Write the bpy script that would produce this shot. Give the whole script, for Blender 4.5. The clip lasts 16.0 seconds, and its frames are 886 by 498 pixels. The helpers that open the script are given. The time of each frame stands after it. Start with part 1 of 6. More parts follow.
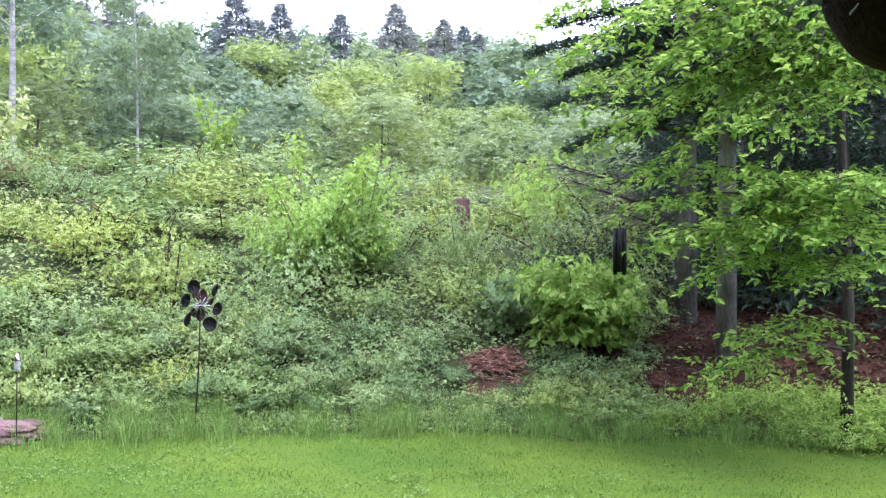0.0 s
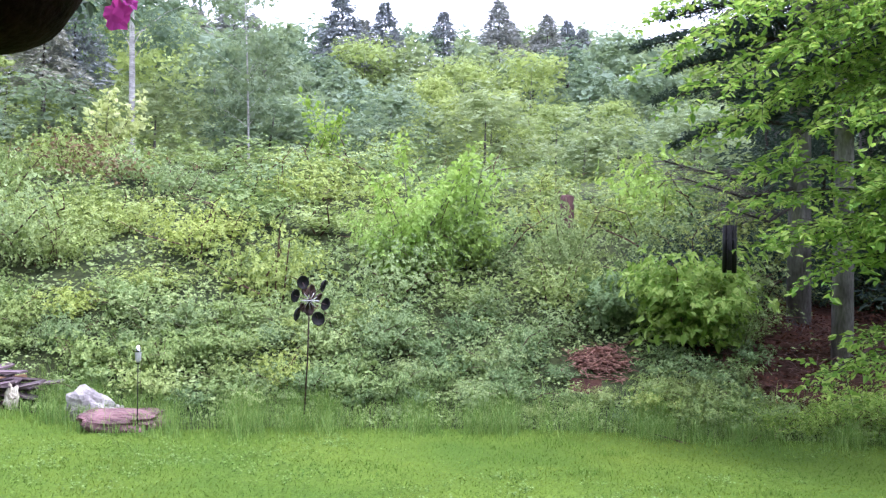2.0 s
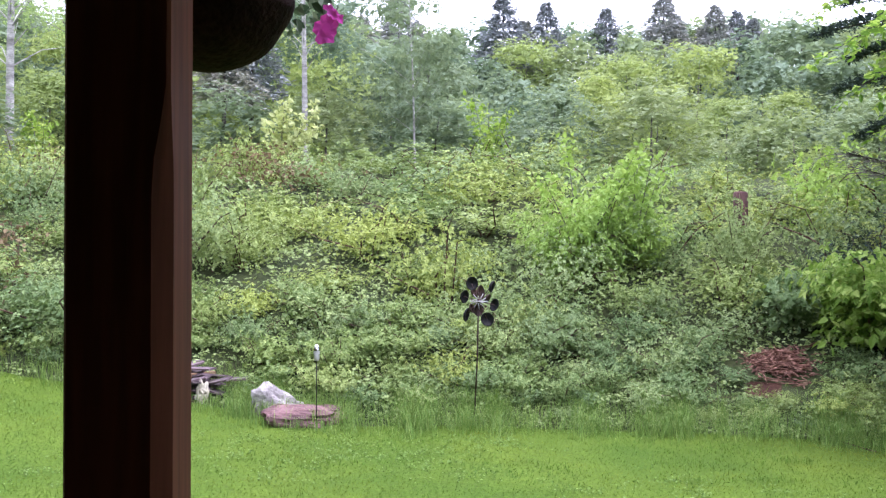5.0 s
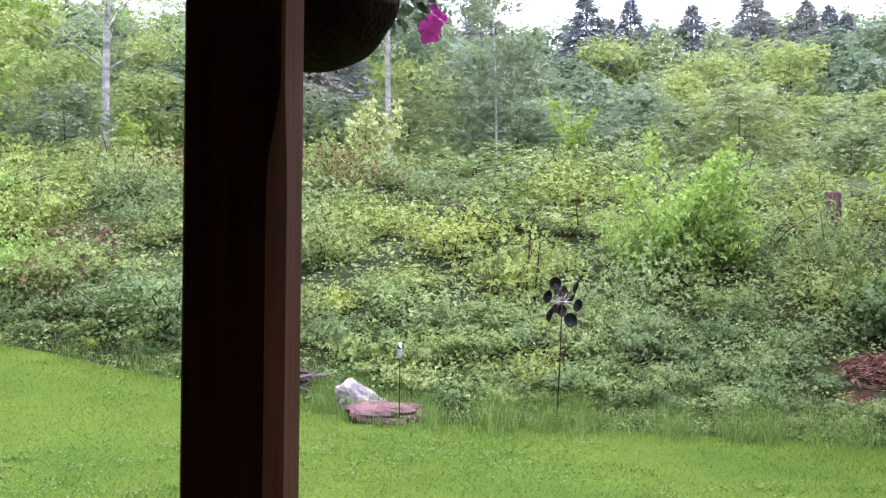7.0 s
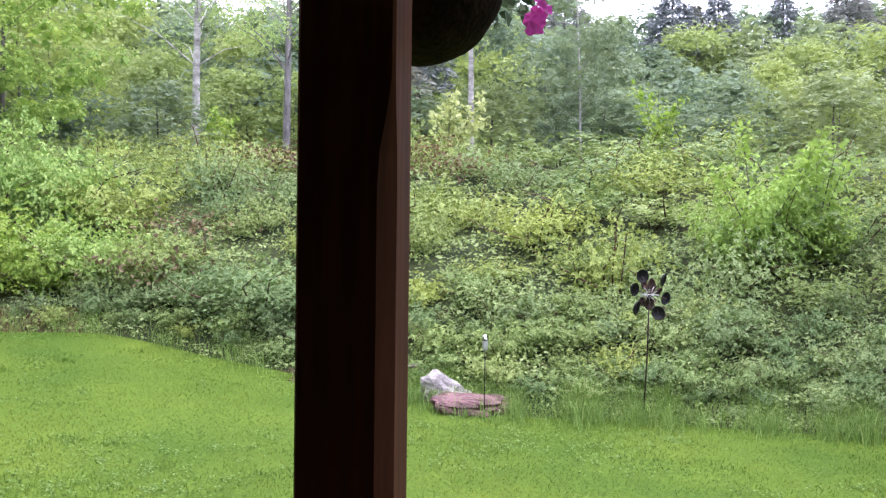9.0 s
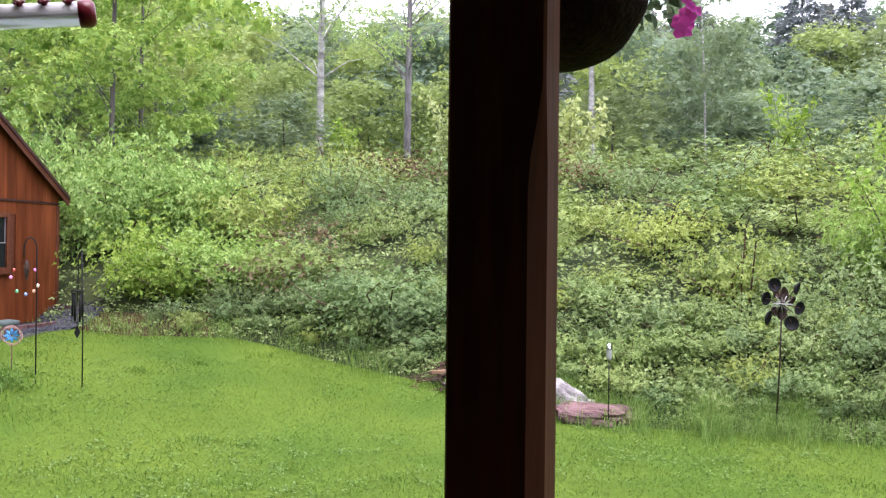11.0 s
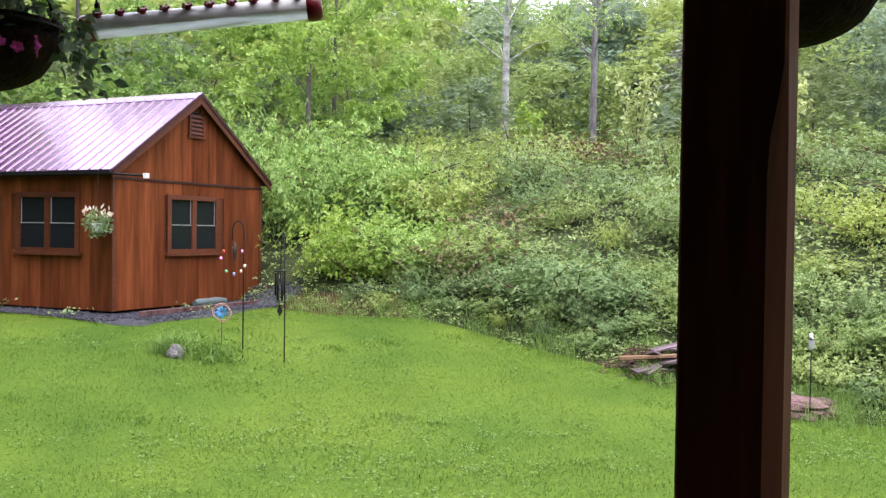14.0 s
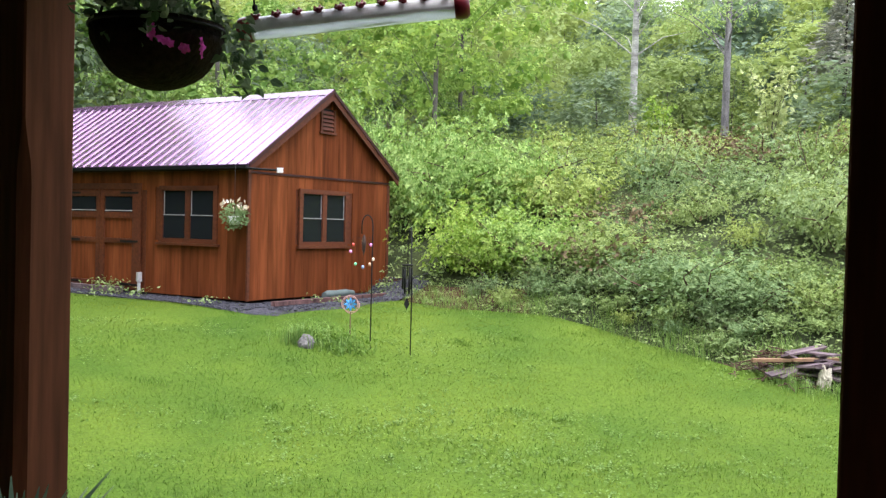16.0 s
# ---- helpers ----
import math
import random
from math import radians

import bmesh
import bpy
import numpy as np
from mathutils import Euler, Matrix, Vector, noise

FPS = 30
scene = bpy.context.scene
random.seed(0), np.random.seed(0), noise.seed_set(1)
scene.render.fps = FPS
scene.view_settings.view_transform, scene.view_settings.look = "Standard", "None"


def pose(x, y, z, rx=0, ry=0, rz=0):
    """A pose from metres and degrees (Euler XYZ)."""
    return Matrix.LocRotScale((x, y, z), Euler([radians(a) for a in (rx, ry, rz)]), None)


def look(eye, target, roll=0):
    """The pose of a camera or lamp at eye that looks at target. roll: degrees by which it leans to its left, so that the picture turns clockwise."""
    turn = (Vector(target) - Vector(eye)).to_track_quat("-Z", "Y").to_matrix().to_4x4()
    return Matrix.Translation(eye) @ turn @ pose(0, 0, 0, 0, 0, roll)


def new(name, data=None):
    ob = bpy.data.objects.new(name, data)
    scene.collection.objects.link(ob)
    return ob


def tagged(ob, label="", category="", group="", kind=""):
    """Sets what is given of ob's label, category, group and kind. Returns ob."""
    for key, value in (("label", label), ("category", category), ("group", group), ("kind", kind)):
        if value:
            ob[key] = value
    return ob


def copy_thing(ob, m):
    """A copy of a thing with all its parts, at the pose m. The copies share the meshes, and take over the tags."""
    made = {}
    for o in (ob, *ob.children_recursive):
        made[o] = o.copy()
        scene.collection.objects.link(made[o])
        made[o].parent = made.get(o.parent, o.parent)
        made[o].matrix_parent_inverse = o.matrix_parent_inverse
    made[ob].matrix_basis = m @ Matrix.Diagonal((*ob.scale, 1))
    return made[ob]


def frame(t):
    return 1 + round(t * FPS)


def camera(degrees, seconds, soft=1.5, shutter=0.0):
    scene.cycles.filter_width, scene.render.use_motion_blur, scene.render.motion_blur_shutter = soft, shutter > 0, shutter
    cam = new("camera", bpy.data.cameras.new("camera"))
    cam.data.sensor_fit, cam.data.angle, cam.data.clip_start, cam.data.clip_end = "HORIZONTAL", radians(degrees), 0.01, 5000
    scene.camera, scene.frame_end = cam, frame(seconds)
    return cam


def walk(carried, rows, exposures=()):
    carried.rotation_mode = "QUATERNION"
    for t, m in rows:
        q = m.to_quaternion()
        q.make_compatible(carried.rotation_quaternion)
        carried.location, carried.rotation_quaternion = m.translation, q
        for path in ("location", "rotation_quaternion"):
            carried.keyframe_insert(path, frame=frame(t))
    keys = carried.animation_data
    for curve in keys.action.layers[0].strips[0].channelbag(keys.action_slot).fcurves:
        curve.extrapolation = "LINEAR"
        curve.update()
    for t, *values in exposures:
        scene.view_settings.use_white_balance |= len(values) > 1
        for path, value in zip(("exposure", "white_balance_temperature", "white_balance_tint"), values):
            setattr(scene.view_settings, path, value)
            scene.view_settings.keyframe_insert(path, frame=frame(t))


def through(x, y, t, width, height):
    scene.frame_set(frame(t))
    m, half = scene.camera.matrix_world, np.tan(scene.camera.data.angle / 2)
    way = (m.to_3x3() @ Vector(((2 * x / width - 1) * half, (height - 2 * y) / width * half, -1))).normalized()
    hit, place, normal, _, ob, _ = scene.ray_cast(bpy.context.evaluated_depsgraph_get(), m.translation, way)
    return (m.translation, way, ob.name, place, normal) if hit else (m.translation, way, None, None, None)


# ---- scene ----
cam = camera(50.5, 16.0, soft=1.35)
PATH = [
    (0.0, 0.0000, -0.0000, 2.0001, -1.651, 0.657, -0.492),
    (0.5, -0.0057, -0.0089, 2.0028, -0.708, 0.549, -0.744),
    (1.0, -0.0132, -0.0197, 2.0097, 0.922, 0.564, -1.024),
    (1.5, -0.0173, -0.0261, 2.0090, 2.709, 0.605, -0.997),
    (2.0, -0.0225, -0.0325, 2.0056, 4.580, 0.384, -0.703),
    (2.5, -0.0316, -0.0396, 2.0019, 6.313, 0.297, -0.505),
    (3.0, -0.0382, -0.0453, 2.0013, 7.962, 0.220, -0.182),
    (3.5, -0.0466, -0.0515, 2.0016, 9.184, 0.184, 0.053),
    (4.0, -0.0567, -0.0582, 2.0015, 11.189, 0.323, 0.083),
    (6.5, -0.0986, -0.0797, 1.9995, 17.983, 0.213, -0.551),
    (7.0, -0.1088, -0.0844, 1.9984, 19.373, 0.319, -0.610),
    (7.5, -0.1181, -0.0888, 2.0003, 21.047, 0.417, -0.601),
    (8.0, -0.1256, -0.0922, 1.9990, 22.070, 0.105, -0.673),
    (10.5, -0.1742, -0.1172, 1.9990, 29.543, 0.101, -0.584),
    (11.0, -0.1837, -0.1215, 1.9970, 31.569, 0.176, -0.617),
    (11.5, -0.1918, -0.1265, 1.9975, 33.037, -0.207, -0.544),
    (12.0, -0.1993, -0.1303, 1.9970, 34.326, -0.248, -0.502),
    (12.5, -0.2070, -0.1401, 1.9963, 36.390, -0.393, -0.717),
    (13.0, -0.2175, -0.1490, 1.9951, 38.729, -0.756, -0.798),
    (13.5, -0.2245, -0.1550, 1.9980, 40.830, -0.962, -0.735),
    (14.0, -0.2328, -0.1654, 1.9972, 42.677, -0.970, -0.833),
    (14.5, -0.2426, -0.1739, 1.9986, 44.812, -1.015, -0.663),
    (15.0, -0.2454, -0.1854, 1.9975, 46.606, -1.267, -0.734),
    (15.5, -0.2520, -0.1939, 1.9961, 48.592, -1.365, -1.061),
    (16.0, -0.2566, -0.2045, 1.9980, 50.159, -1.405, -1.478),
]
walk(cam, [(t, pose(x, y, z, 90 + pitch, roll, yaw)) for t, x, y, z, yaw, pitch, roll in PATH],
     exposures=[(0, 1.84, 5600, 24), (2, 1.75, 5650, 27), (4.5, 1.61, 5800, 28), (8, 1.61, 5850, 29), (11, 1.54, 6200, 24), (13.5, 1.53, 6250, 21), (16, 1.6, 6300, 15)])

# ---------------------------------------------------------------- light
world = bpy.data.worlds.new("overcast_sky")
scene.world = world
world.use_nodes = True
wn, wl = world.node_tree.nodes, world.node_tree.links
wn.clear()
sky = wn.new("ShaderNodeTexSky")
sky.sky_type = "NISHITA"
sky.sun_disc = False
sky.sun_elevation, sky.sun_rotation = radians(76), radians(118)
sky.dust_density, sky.air_density = 4.0, 1.2
cloud = wn.new("ShaderNodeMix")
cloud.data_type = "RGBA"
cloud.inputs[0].default_value = 0.72
cloud.inputs[7].default_value = (9.2, 9.5, 10.2, 1)
bgn = wn.new("ShaderNodeBackground")
bgn.inputs[1].default_value = 0.15
wout = wn.new("ShaderNodeOutputWorld")
wl.new(sky.outputs[0], cloud.inputs[6])
wl.new(cloud.outputs[2], bgn.inputs[0])
wl.new(bgn.outputs[0], wout.inputs[0])

sun = new("sun", bpy.data.lights.new("sun", "SUN"))
sun.data.energy, sun.data.angle, sun.data.color = 1.6, radians(40), (1.0, 0.97, 0.92)
sun.matrix_world = look((0, 0, 0), (-0.22, 0.12, -0.97))


# ---------------------------------------------------------------- materials
def material(name, rough=0.7, metal=0.0, spec=0.4):
    m = bpy.data.materials.new(name)
    m.use_nodes = True
    nt = m.node_tree
    b = nt.nodes["Principled BSDF"]
    b.inputs["Roughness"].default_value = rough
    b.inputs["Metallic"].default_value = metal
    b.inputs["Specular IOR Level"].default_value = spec
    return m, nt, b


def node(nt, kind, **values):
    n = nt.nodes.new(kind)
    for key, value in values.items():
        n.inputs[key.replace("_", " ")].default_value = value
    return n


def noise_of(nt, scale, detail=4.0, stretch=None, seed=0.0):
    tc = nt.nodes.new("ShaderNodeTexCoord")
    mp = nt.nodes.new("ShaderNodeMapping")
    mp.inputs["Scale"].default_value = stretch or (1, 1, 1)
    mp.inputs["Location"].default_value = (seed, seed * 0.7, seed * 1.3)
    n = nt.nodes.new("ShaderNodeTexNoise")
    n.inputs["Scale"].default_value = scale
    n.inputs["Detail"].default_value = detail
    nt.links.new(tc.outputs["Object"], mp.inputs[0])
    nt.links.new(mp.outputs[0], n.inputs["Vector"])
    return n.outputs["Fac"]


def ramp(nt, fac, stops):
    r = nt.nodes.new("ShaderNodeValToRGB")
    els = r.color_ramp.elements
    while len(els) < len(stops):
        els.new(0.5)
    for e, (p, c) in zip(els, stops):
        e.position, e.color = p, (*c, 1)
    nt.links.new(fac, r.inputs[0])
    return r.outputs[0]


def mixed(nt, fac, a, b, blend="MIX"):
    m = nt.nodes.new("ShaderNodeMix")
    m.data_type, m.blend_type = "RGBA", blend
    for slot, val in ((0, fac), (6, a), (7, b)):
        if hasattr(val, "links"):
            nt.links.new(val, m.inputs[slot])
        else:
            m.inputs[slot].default_value = val if slot == 0 else (*val, 1)
    return m.outputs[2]


def bumped(nt, b, fac, strength=0.3, dist=0.01):
    n = nt.nodes.new("ShaderNodeBump")
    n.inputs["Strength"].default_value = strength
    n.inputs["Distance"].default_value = dist
    nt.links.new(fac, n.inputs["Height"])
    nt.links.new(n.outputs[0], b.inputs["Normal"])


def mottled(name, dark, light, scale=6.0, fine=60.0, rough=0.8, metal=0.0, stretch=None, bump=0.4, dist=0.01, spec=0.3, vary=0.0):
    """A surface with blotches at one scale and grain at a finer one."""
    m, nt, b = material(name, rough, metal, spec)
    big = noise_of(nt, scale, 3, stretch)
    small = noise_of(nt, fine, 5, stretch, 3.0)
    c = ramp(nt, big, [(0.3, dark), (0.7, light)])
    g = ramp(nt, small, [(0.3, (0.62, 0.62, 0.62)), (0.7, (1.15, 1.15, 1.15))])
    c = mixed(nt, 1.0, c, g, "MULTIPLY")
    if vary:
        oi = nt.nodes.new("ShaderNodeObjectInfo")
        v = ramp(nt, oi.outputs["Random"], [(0.0, (1 - vary,) * 3), (1.0, (1 + vary,) * 3)])
        c = mixed(nt, 1.0, c, v, "MULTIPLY")
    nt.links.new(c, b.inputs["Base Color"])
    bumped(nt, b, small, bump, dist)
    return m


def leafy(name, dark, mid, light, through=0.35, rough=0.55, vary=0.25, patch=None):
    """Leaves: each one its own shade, each plant its own tone, some light let through."""
    m, nt, b = material(name, rough, 0, 0.1)
    geo = nt.nodes.new("ShaderNodeNewGeometry")
    c = ramp(nt, geo.outputs["Random Per Island"], [(0.0, dark), (0.5, mid), (1.0, light)])
    oi = nt.nodes.new("ShaderNodeObjectInfo")
    v = ramp(nt, oi.outputs["Random"], [(0.0, (1 - vary, 1 - vary * 0.8, 1 - vary * 0.6)), (0.5, (1, 1, 1)), (1.0, (1 + vary, 1 + vary * 0.7, 1 - vary * 0.1))])
    c = mixed(nt, 1.0, c, v, "MULTIPLY")
    if patch:
        wide = ramp(nt, noise_of(nt, patch[0], 2), [(0.35, patch[1]), (0.65, patch[2])])
        c = mixed(nt, 1.0, c, wide, "MULTIPLY")
        spots = ramp(nt, noise_of(nt, patch[0] * 6, 4, None, 7.0), [(0.36, (0.74, 0.84, 0.82)), (0.64, (1.22, 1.12, 1.06))])
        c = mixed(nt, 1.0, c, spots, "MULTIPLY")
    nt.links.new(c, b.inputs["Base Color"])
    tr = nt.nodes.new("ShaderNodeBsdfTranslucent")
    warm = mixed(nt, 1.0, c, (1.12, 1.12, 0.78), "MULTIPLY")
    nt.links.new(warm, tr.inputs[0])
    mx = nt.nodes.new("ShaderNodeMixShader")
    mx.inputs[0].default_value = through
    nt.links.new(b.outputs[0], mx.inputs[1])
    nt.links.new(tr.outputs[0], mx.inputs[2])
    nt.links.new(mx.outputs[0], nt.nodes["Material Output"].inputs[0])
    return m


def plain(name, colour, rough=0.5, metal=0.0, spec=0.4):
    m, nt, b = material(name, rough, metal, spec)
    g = ramp(nt, noise_of(nt, 25, 4), [(0.3, tuple(v * 0.8 for v in colour)), (0.7, tuple(min(1, v * 1.15) for v in colour))])
    nt.links.new(g, b.inputs["Base Color"])
    return m


M_LAWN = mottled("lawn_turf", (0.05, 0.1, 0.011), (0.096, 0.15, 0.017), 0.6, 30, 0.95, bump=0.6, dist=0.02, spec=0.1)
M_SOIL = mottled("bank_soil", (0.02, 0.03, 0.012), (0.05, 0.062, 0.024), 0.9, 14, 0.95, bump=0.6, dist=0.03, spec=0.1)
M_LITTER = mottled("leaf_litter", (0.03, 0.016, 0.012), (0.095, 0.045, 0.032), 1.6, 24, 0.95, bump=0.8, dist=0.03, spec=0.1)
M_FLOOR = mottled("forest_floor", (0.03, 0.05, 0.015), (0.06, 0.09, 0.03), 0.2, 2, 0.95, bump=0.4, dist=0.1, spec=0.1)
M_BRAMBLE = leafy("bramble_leaf", (0.158, 0.228, 0.094), (0.222, 0.304, 0.13), (0.298, 0.385, 0.179), 0.28, vary=0.28)
M_PALE = leafy("pale_bramble_leaf", (0.17, 0.229, 0.068), (0.239, 0.316, 0.1), (0.31, 0.386, 0.136), 0.3, vary=0.26)
M_COOL = leafy("honeysuckle_leaf", (0.124, 0.194, 0.077), (0.178, 0.262, 0.105), (0.246, 0.332, 0.143), 0.28, vary=0.26)
M_BRIGHT = leafy("bright_broad_leaf", (0.135, 0.24, 0.04), (0.236, 0.361, 0.075), (0.383, 0.491, 0.144), 0.45, 0.45, vary=0.1)
M_BEECH = leafy("beech_leaf", (0.12, 0.233, 0.042), (0.218, 0.365, 0.07), (0.421, 0.541, 0.151), 0.5, 0.45, vary=0.1)
M_SAPLING = leafy("sapling_leaf", (0.2, 0.32, 0.072), (0.28, 0.42, 0.11), (0.36, 0.5, 0.16), 0.45, vary=0.1)
M_CREAM = leafy("cream_green_leaf", (0.34, 0.4, 0.19), (0.42, 0.48, 0.25), (0.5, 0.56, 0.32), 0.4, vary=0.1)
# greyed, bluish green: distance haze is mixed into this leaf colour
M_HAZYWOODS = leafy("hazed_woodland_leaf", (0.173, 0.236, 0.157), (0.199, 0.265, 0.179), (0.229, 0.299, 0.202), 0.4, 0.7, vary=0.3)
M_NEARWOODS = leafy("shed_side_leaf", (0.134, 0.242, 0.06), (0.256, 0.387, 0.116), (0.404, 0.531, 0.188), 0.4, 0.7, vary=0.2)
# yellow-green leaf, some blue added to its colour to suggest haze
M_HAZYLIME = leafy("hazed_lime_green_leaf", (0.232, 0.297, 0.11), (0.267, 0.34, 0.13), (0.305, 0.379, 0.152), 0.4, 0.7, vary=0.15)
M_AIRY = leafy("birch_leaf", (0.19, 0.29, 0.107), (0.284, 0.402, 0.155), (0.395, 0.508, 0.221), 0.4, 0.7, vary=0.15)
# needles far paler than spruce: haze over the ridge painted as colour
M_HAZYSPRUCE = leafy("hazed_spruce_needles", (0.193, 0.217, 0.221), (0.261, 0.283, 0.284), (0.344, 0.356, 0.353), 0.1, 0.8, vary=0.2)
M_HEMLOCK = leafy("hemlock_needles", (0.03, 0.05, 0.042), (0.052, 0.08, 0.064), (0.085, 0.12, 0.095), 0.12, 0.75, vary=0.15)
M_GRASS = leafy("grass_blade", (0.083, 0.136, 0.018), (0.098, 0.154, 0.021), (0.116, 0.172, 0.028), 0.35, 0.6, vary=0.0, patch=(0.55, (0.62, 0.84, 0.88), (1.26, 1.1, 0.95)))
M_TUFT = leafy("lush_grass_blade", (0.085, 0.165, 0.028), (0.11, 0.195, 0.034), (0.14, 0.225, 0.042), 0.35, 0.6, vary=0.0)
M_TALL = leafy("tall_grass_blade", (0.112, 0.207, 0.05), (0.168, 0.275, 0.074), (0.246, 0.347, 0.109), 0.35, 0.6, vary=0.1)
M_CLOVER = leafy("clover_leaf", (0.1, 0.18, 0.04), (0.13, 0.212, 0.056), (0.165, 0.25, 0.08), 0.25, 0.5, vary=0.0)
M_BARK = mottled("grey_bark", (0.06, 0.052, 0.048), (0.2, 0.18, 0.17), 5, 40, 0.9, stretch=(1, 1, 0.3), bump=0.8, dist=0.02, spec=0.2)
M_DARKBARK = mottled("dark_bark", (0.025, 0.021, 0.019), (0.07, 0.058, 0.05), 5, 40, 0.9, stretch=(1, 1, 0.3), bump=0.8, dist=0.02, spec=0.2)
M_HEMBARK = mottled("hemlock_bark", (0.095, 0.088, 0.092), (0.31, 0.29, 0.295), 5, 40, 0.9, stretch=(1, 1, 0.3), bump=0.8, dist=0.02, spec=0.2)
M_BIRCH = mottled("pale_birch_bark", (0.2, 0.19, 0.18), (0.62, 0.6, 0.58), 2.2, 14, 0.8, stretch=(0.6, 0.6, 1.6), bump=0.3, spec=0.2)
M_TWIG = mottled("dead_twig", (0.045, 0.024, 0.02), (0.17, 0.098, 0.078), 14, 30, 0.9, bump=0.4, spec=0.2, vary=0.3)
M_REDTWIG = mottled("dead_red_twig", (0.07, 0.026, 0.02), (0.42, 0.24, 0.18), 16, 30, 0.9, bump=0.4, spec=0.2)
M_POST = mottled("dark_stained_timber", (0.075, 0.026, 0.014), (0.165, 0.056, 0.025), 3, 40, 0.75, stretch=(1, 1, 0.08), bump=0.25, dist=0.004, spec=0.12)
M_PORCH = mottled("porch_boards", (0.07, 0.042, 0.034), (0.13, 0.08, 0.062), 2, 30, 0.7, stretch=(1, 0.1, 1), bump=0.2, spec=0.2)
M_HOUSE = mottled("dark_house_siding", (0.04, 0.028, 0.022), (0.075, 0.05, 0.038), 1.2, 20, 0.8, bump=0.2)
M_SHED = mottled("red_cedar_stain", (0.102, 0.026, 0.0085), (0.19, 0.055, 0.0185), 1.1, 6, 0.75, stretch=(2.2, 2.2, 0.2), bump=0.25, dist=0.004, spec=0.06, vary=0.24)
M_TRIM = mottled("cedar_trim_stain", (0.075, 0.019, 0.007), (0.12, 0.032, 0.011), 2, 20, 0.6, bump=0.2, dist=0.004, vary=0.08)
M_FASCIA = mottled("burgundy_fascia", (0.03, 0.009, 0.008), (0.055, 0.016, 0.013), 2, 20, 0.5, bump=0.15, dist=0.003)
M_ROOF, _nt, _b = material("burgundy_metal_roof", 0.18, 0.6, 0.6)
_nt.links.new(ramp(_nt, noise_of(_nt, 0.8, 3), [(0.3, (0.17, 0.075, 0.19)), (0.7, (0.215, 0.1, 0.235))]), _b.inputs["Base Color"])
_b.inputs["Coat Weight"].default_value, _b.inputs["Coat Roughness"].default_value = 1.0, 0.12
M_DARK = plain("black_metal", (0.009, 0.009, 0.01), 0.65, 0.0, 0.2)
M_RUST = mottled("rusty_brown_metal", (0.03, 0.02, 0.018), (0.1, 0.062, 0.05), 8, 50, 0.55, 0.5, bump=0.2, dist=0.003)
M_WHITE = plain("white_plastic", (0.75, 0.75, 0.77), 0.35)
M_GREYPIPE = plain("grey_conduit", (0.42, 0.42, 0.43), 0.5)
M_SASH = plain("dull_sash_paint", (0.24, 0.235, 0.235), 0.6)
M_PLANK = mottled("weathered_plank", (0.06, 0.043, 0.05), (0.175, 0.13, 0.142), 3, 30, 0.85, stretch=(0.2, 2, 2), bump=0.4, dist=0.004, vary=0.35)
M_YELLOWPLANK = mottled("tan_plank", (0.2, 0.115, 0.065), (0.31, 0.19, 0.115), 3, 30, 0.8, stretch=(0.2, 2, 2), bump=0.3, dist=0.004)
M_REDROCK = mottled("pink_red_sandstone", (0.062, 0.033, 0.036), (0.235, 0.136, 0.138), 3.5, 22, 0.9, stretch=(0.7, 0.9, 5.0), bump=0.9, dist=0.02)
M_WHITEROCK = mottled("pale_quartz_rock", (0.17, 0.155, 0.155), (0.46, 0.43, 0.43), 5, 30, 0.85, bump=0.8, dist=0.02)
M_PALEWOOD = mottled("bleached_wood", (0.36, 0.32, 0.25), (0.68, 0.63, 0.52), 6, 40, 0.85, stretch=(3, 3, 0.5), bump=0.6)
M_GREYSTONE = mottled("grey_fieldstone", (0.1, 0.095, 0.095), (0.22, 0.21, 0.21), 8, 40, 0.9, bump=0.6)
M_GRAVEL = mottled("blue_grey_gravel", (0.018, 0.019, 0.025), (0.075, 0.075, 0.095), 14, 60, 0.9, bump=0.9, dist=0.02, vary=0.3)
M_STUMP = mottled("reddish_rotten_wood", (0.06, 0.03, 0.03), (0.17, 0.09, 0.085), 5, 30, 0.9, stretch=(2, 2, 0.3), bump=0.7)
M_MOSSY = mottled("mossy_orange_wood", (0.05, 0.05, 0.015), (0.15, 0.075, 0.03), 5, 30, 0.9, bump=0.7)
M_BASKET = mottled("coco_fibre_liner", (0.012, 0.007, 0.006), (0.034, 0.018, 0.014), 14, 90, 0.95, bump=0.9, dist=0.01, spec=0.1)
M_PETUNIA = leafy("magenta_petal", (0.55, 0.03, 0.42), (0.68, 0.07, 0.55), (0.78, 0.18, 0.66), 0.4, 0.6, vary=0.0)
M_WHITEPETAL = leafy("cream_pink_petal", (0.7, 0.5, 0.4), (0.75, 0.65, 0.55), (0.8, 0.75, 0.7), 0.3, 0.6, vary=0.0)
M_POTLEAF = leafy("basket_leaf", (0.05, 0.09, 0.055), (0.12, 0.18, 0.11), (0.3, 0.36, 0.29), 0.25, 0.5, vary=0.1)
M_CAP = plain("dark_red_plastic", (0.16, 0.012, 0.022), 0.3)
M_GLASS, _nt, _b = material("window_glass", 0.04, 0, 0.14)
_b.inputs["Base Color"].default_value = (0.012, 0.014, 0.016, 1)
M_INSIDE = plain("dark_shed_interior", (0.02, 0.018, 0.016), 0.8)
M_CLEAR, _nt, _b = material("clear_tube_plastic", 0.08, 0, 0.5)
_b.inputs["Base Color"].default_value = (0.82, 0.9, 0.86, 1)
_b.inputs["Transmission Weight"].default_value = 0.35
M_MIRROR = plain("bright_steel", (0.75, 0.76, 0.78), 0.12, 1.0)
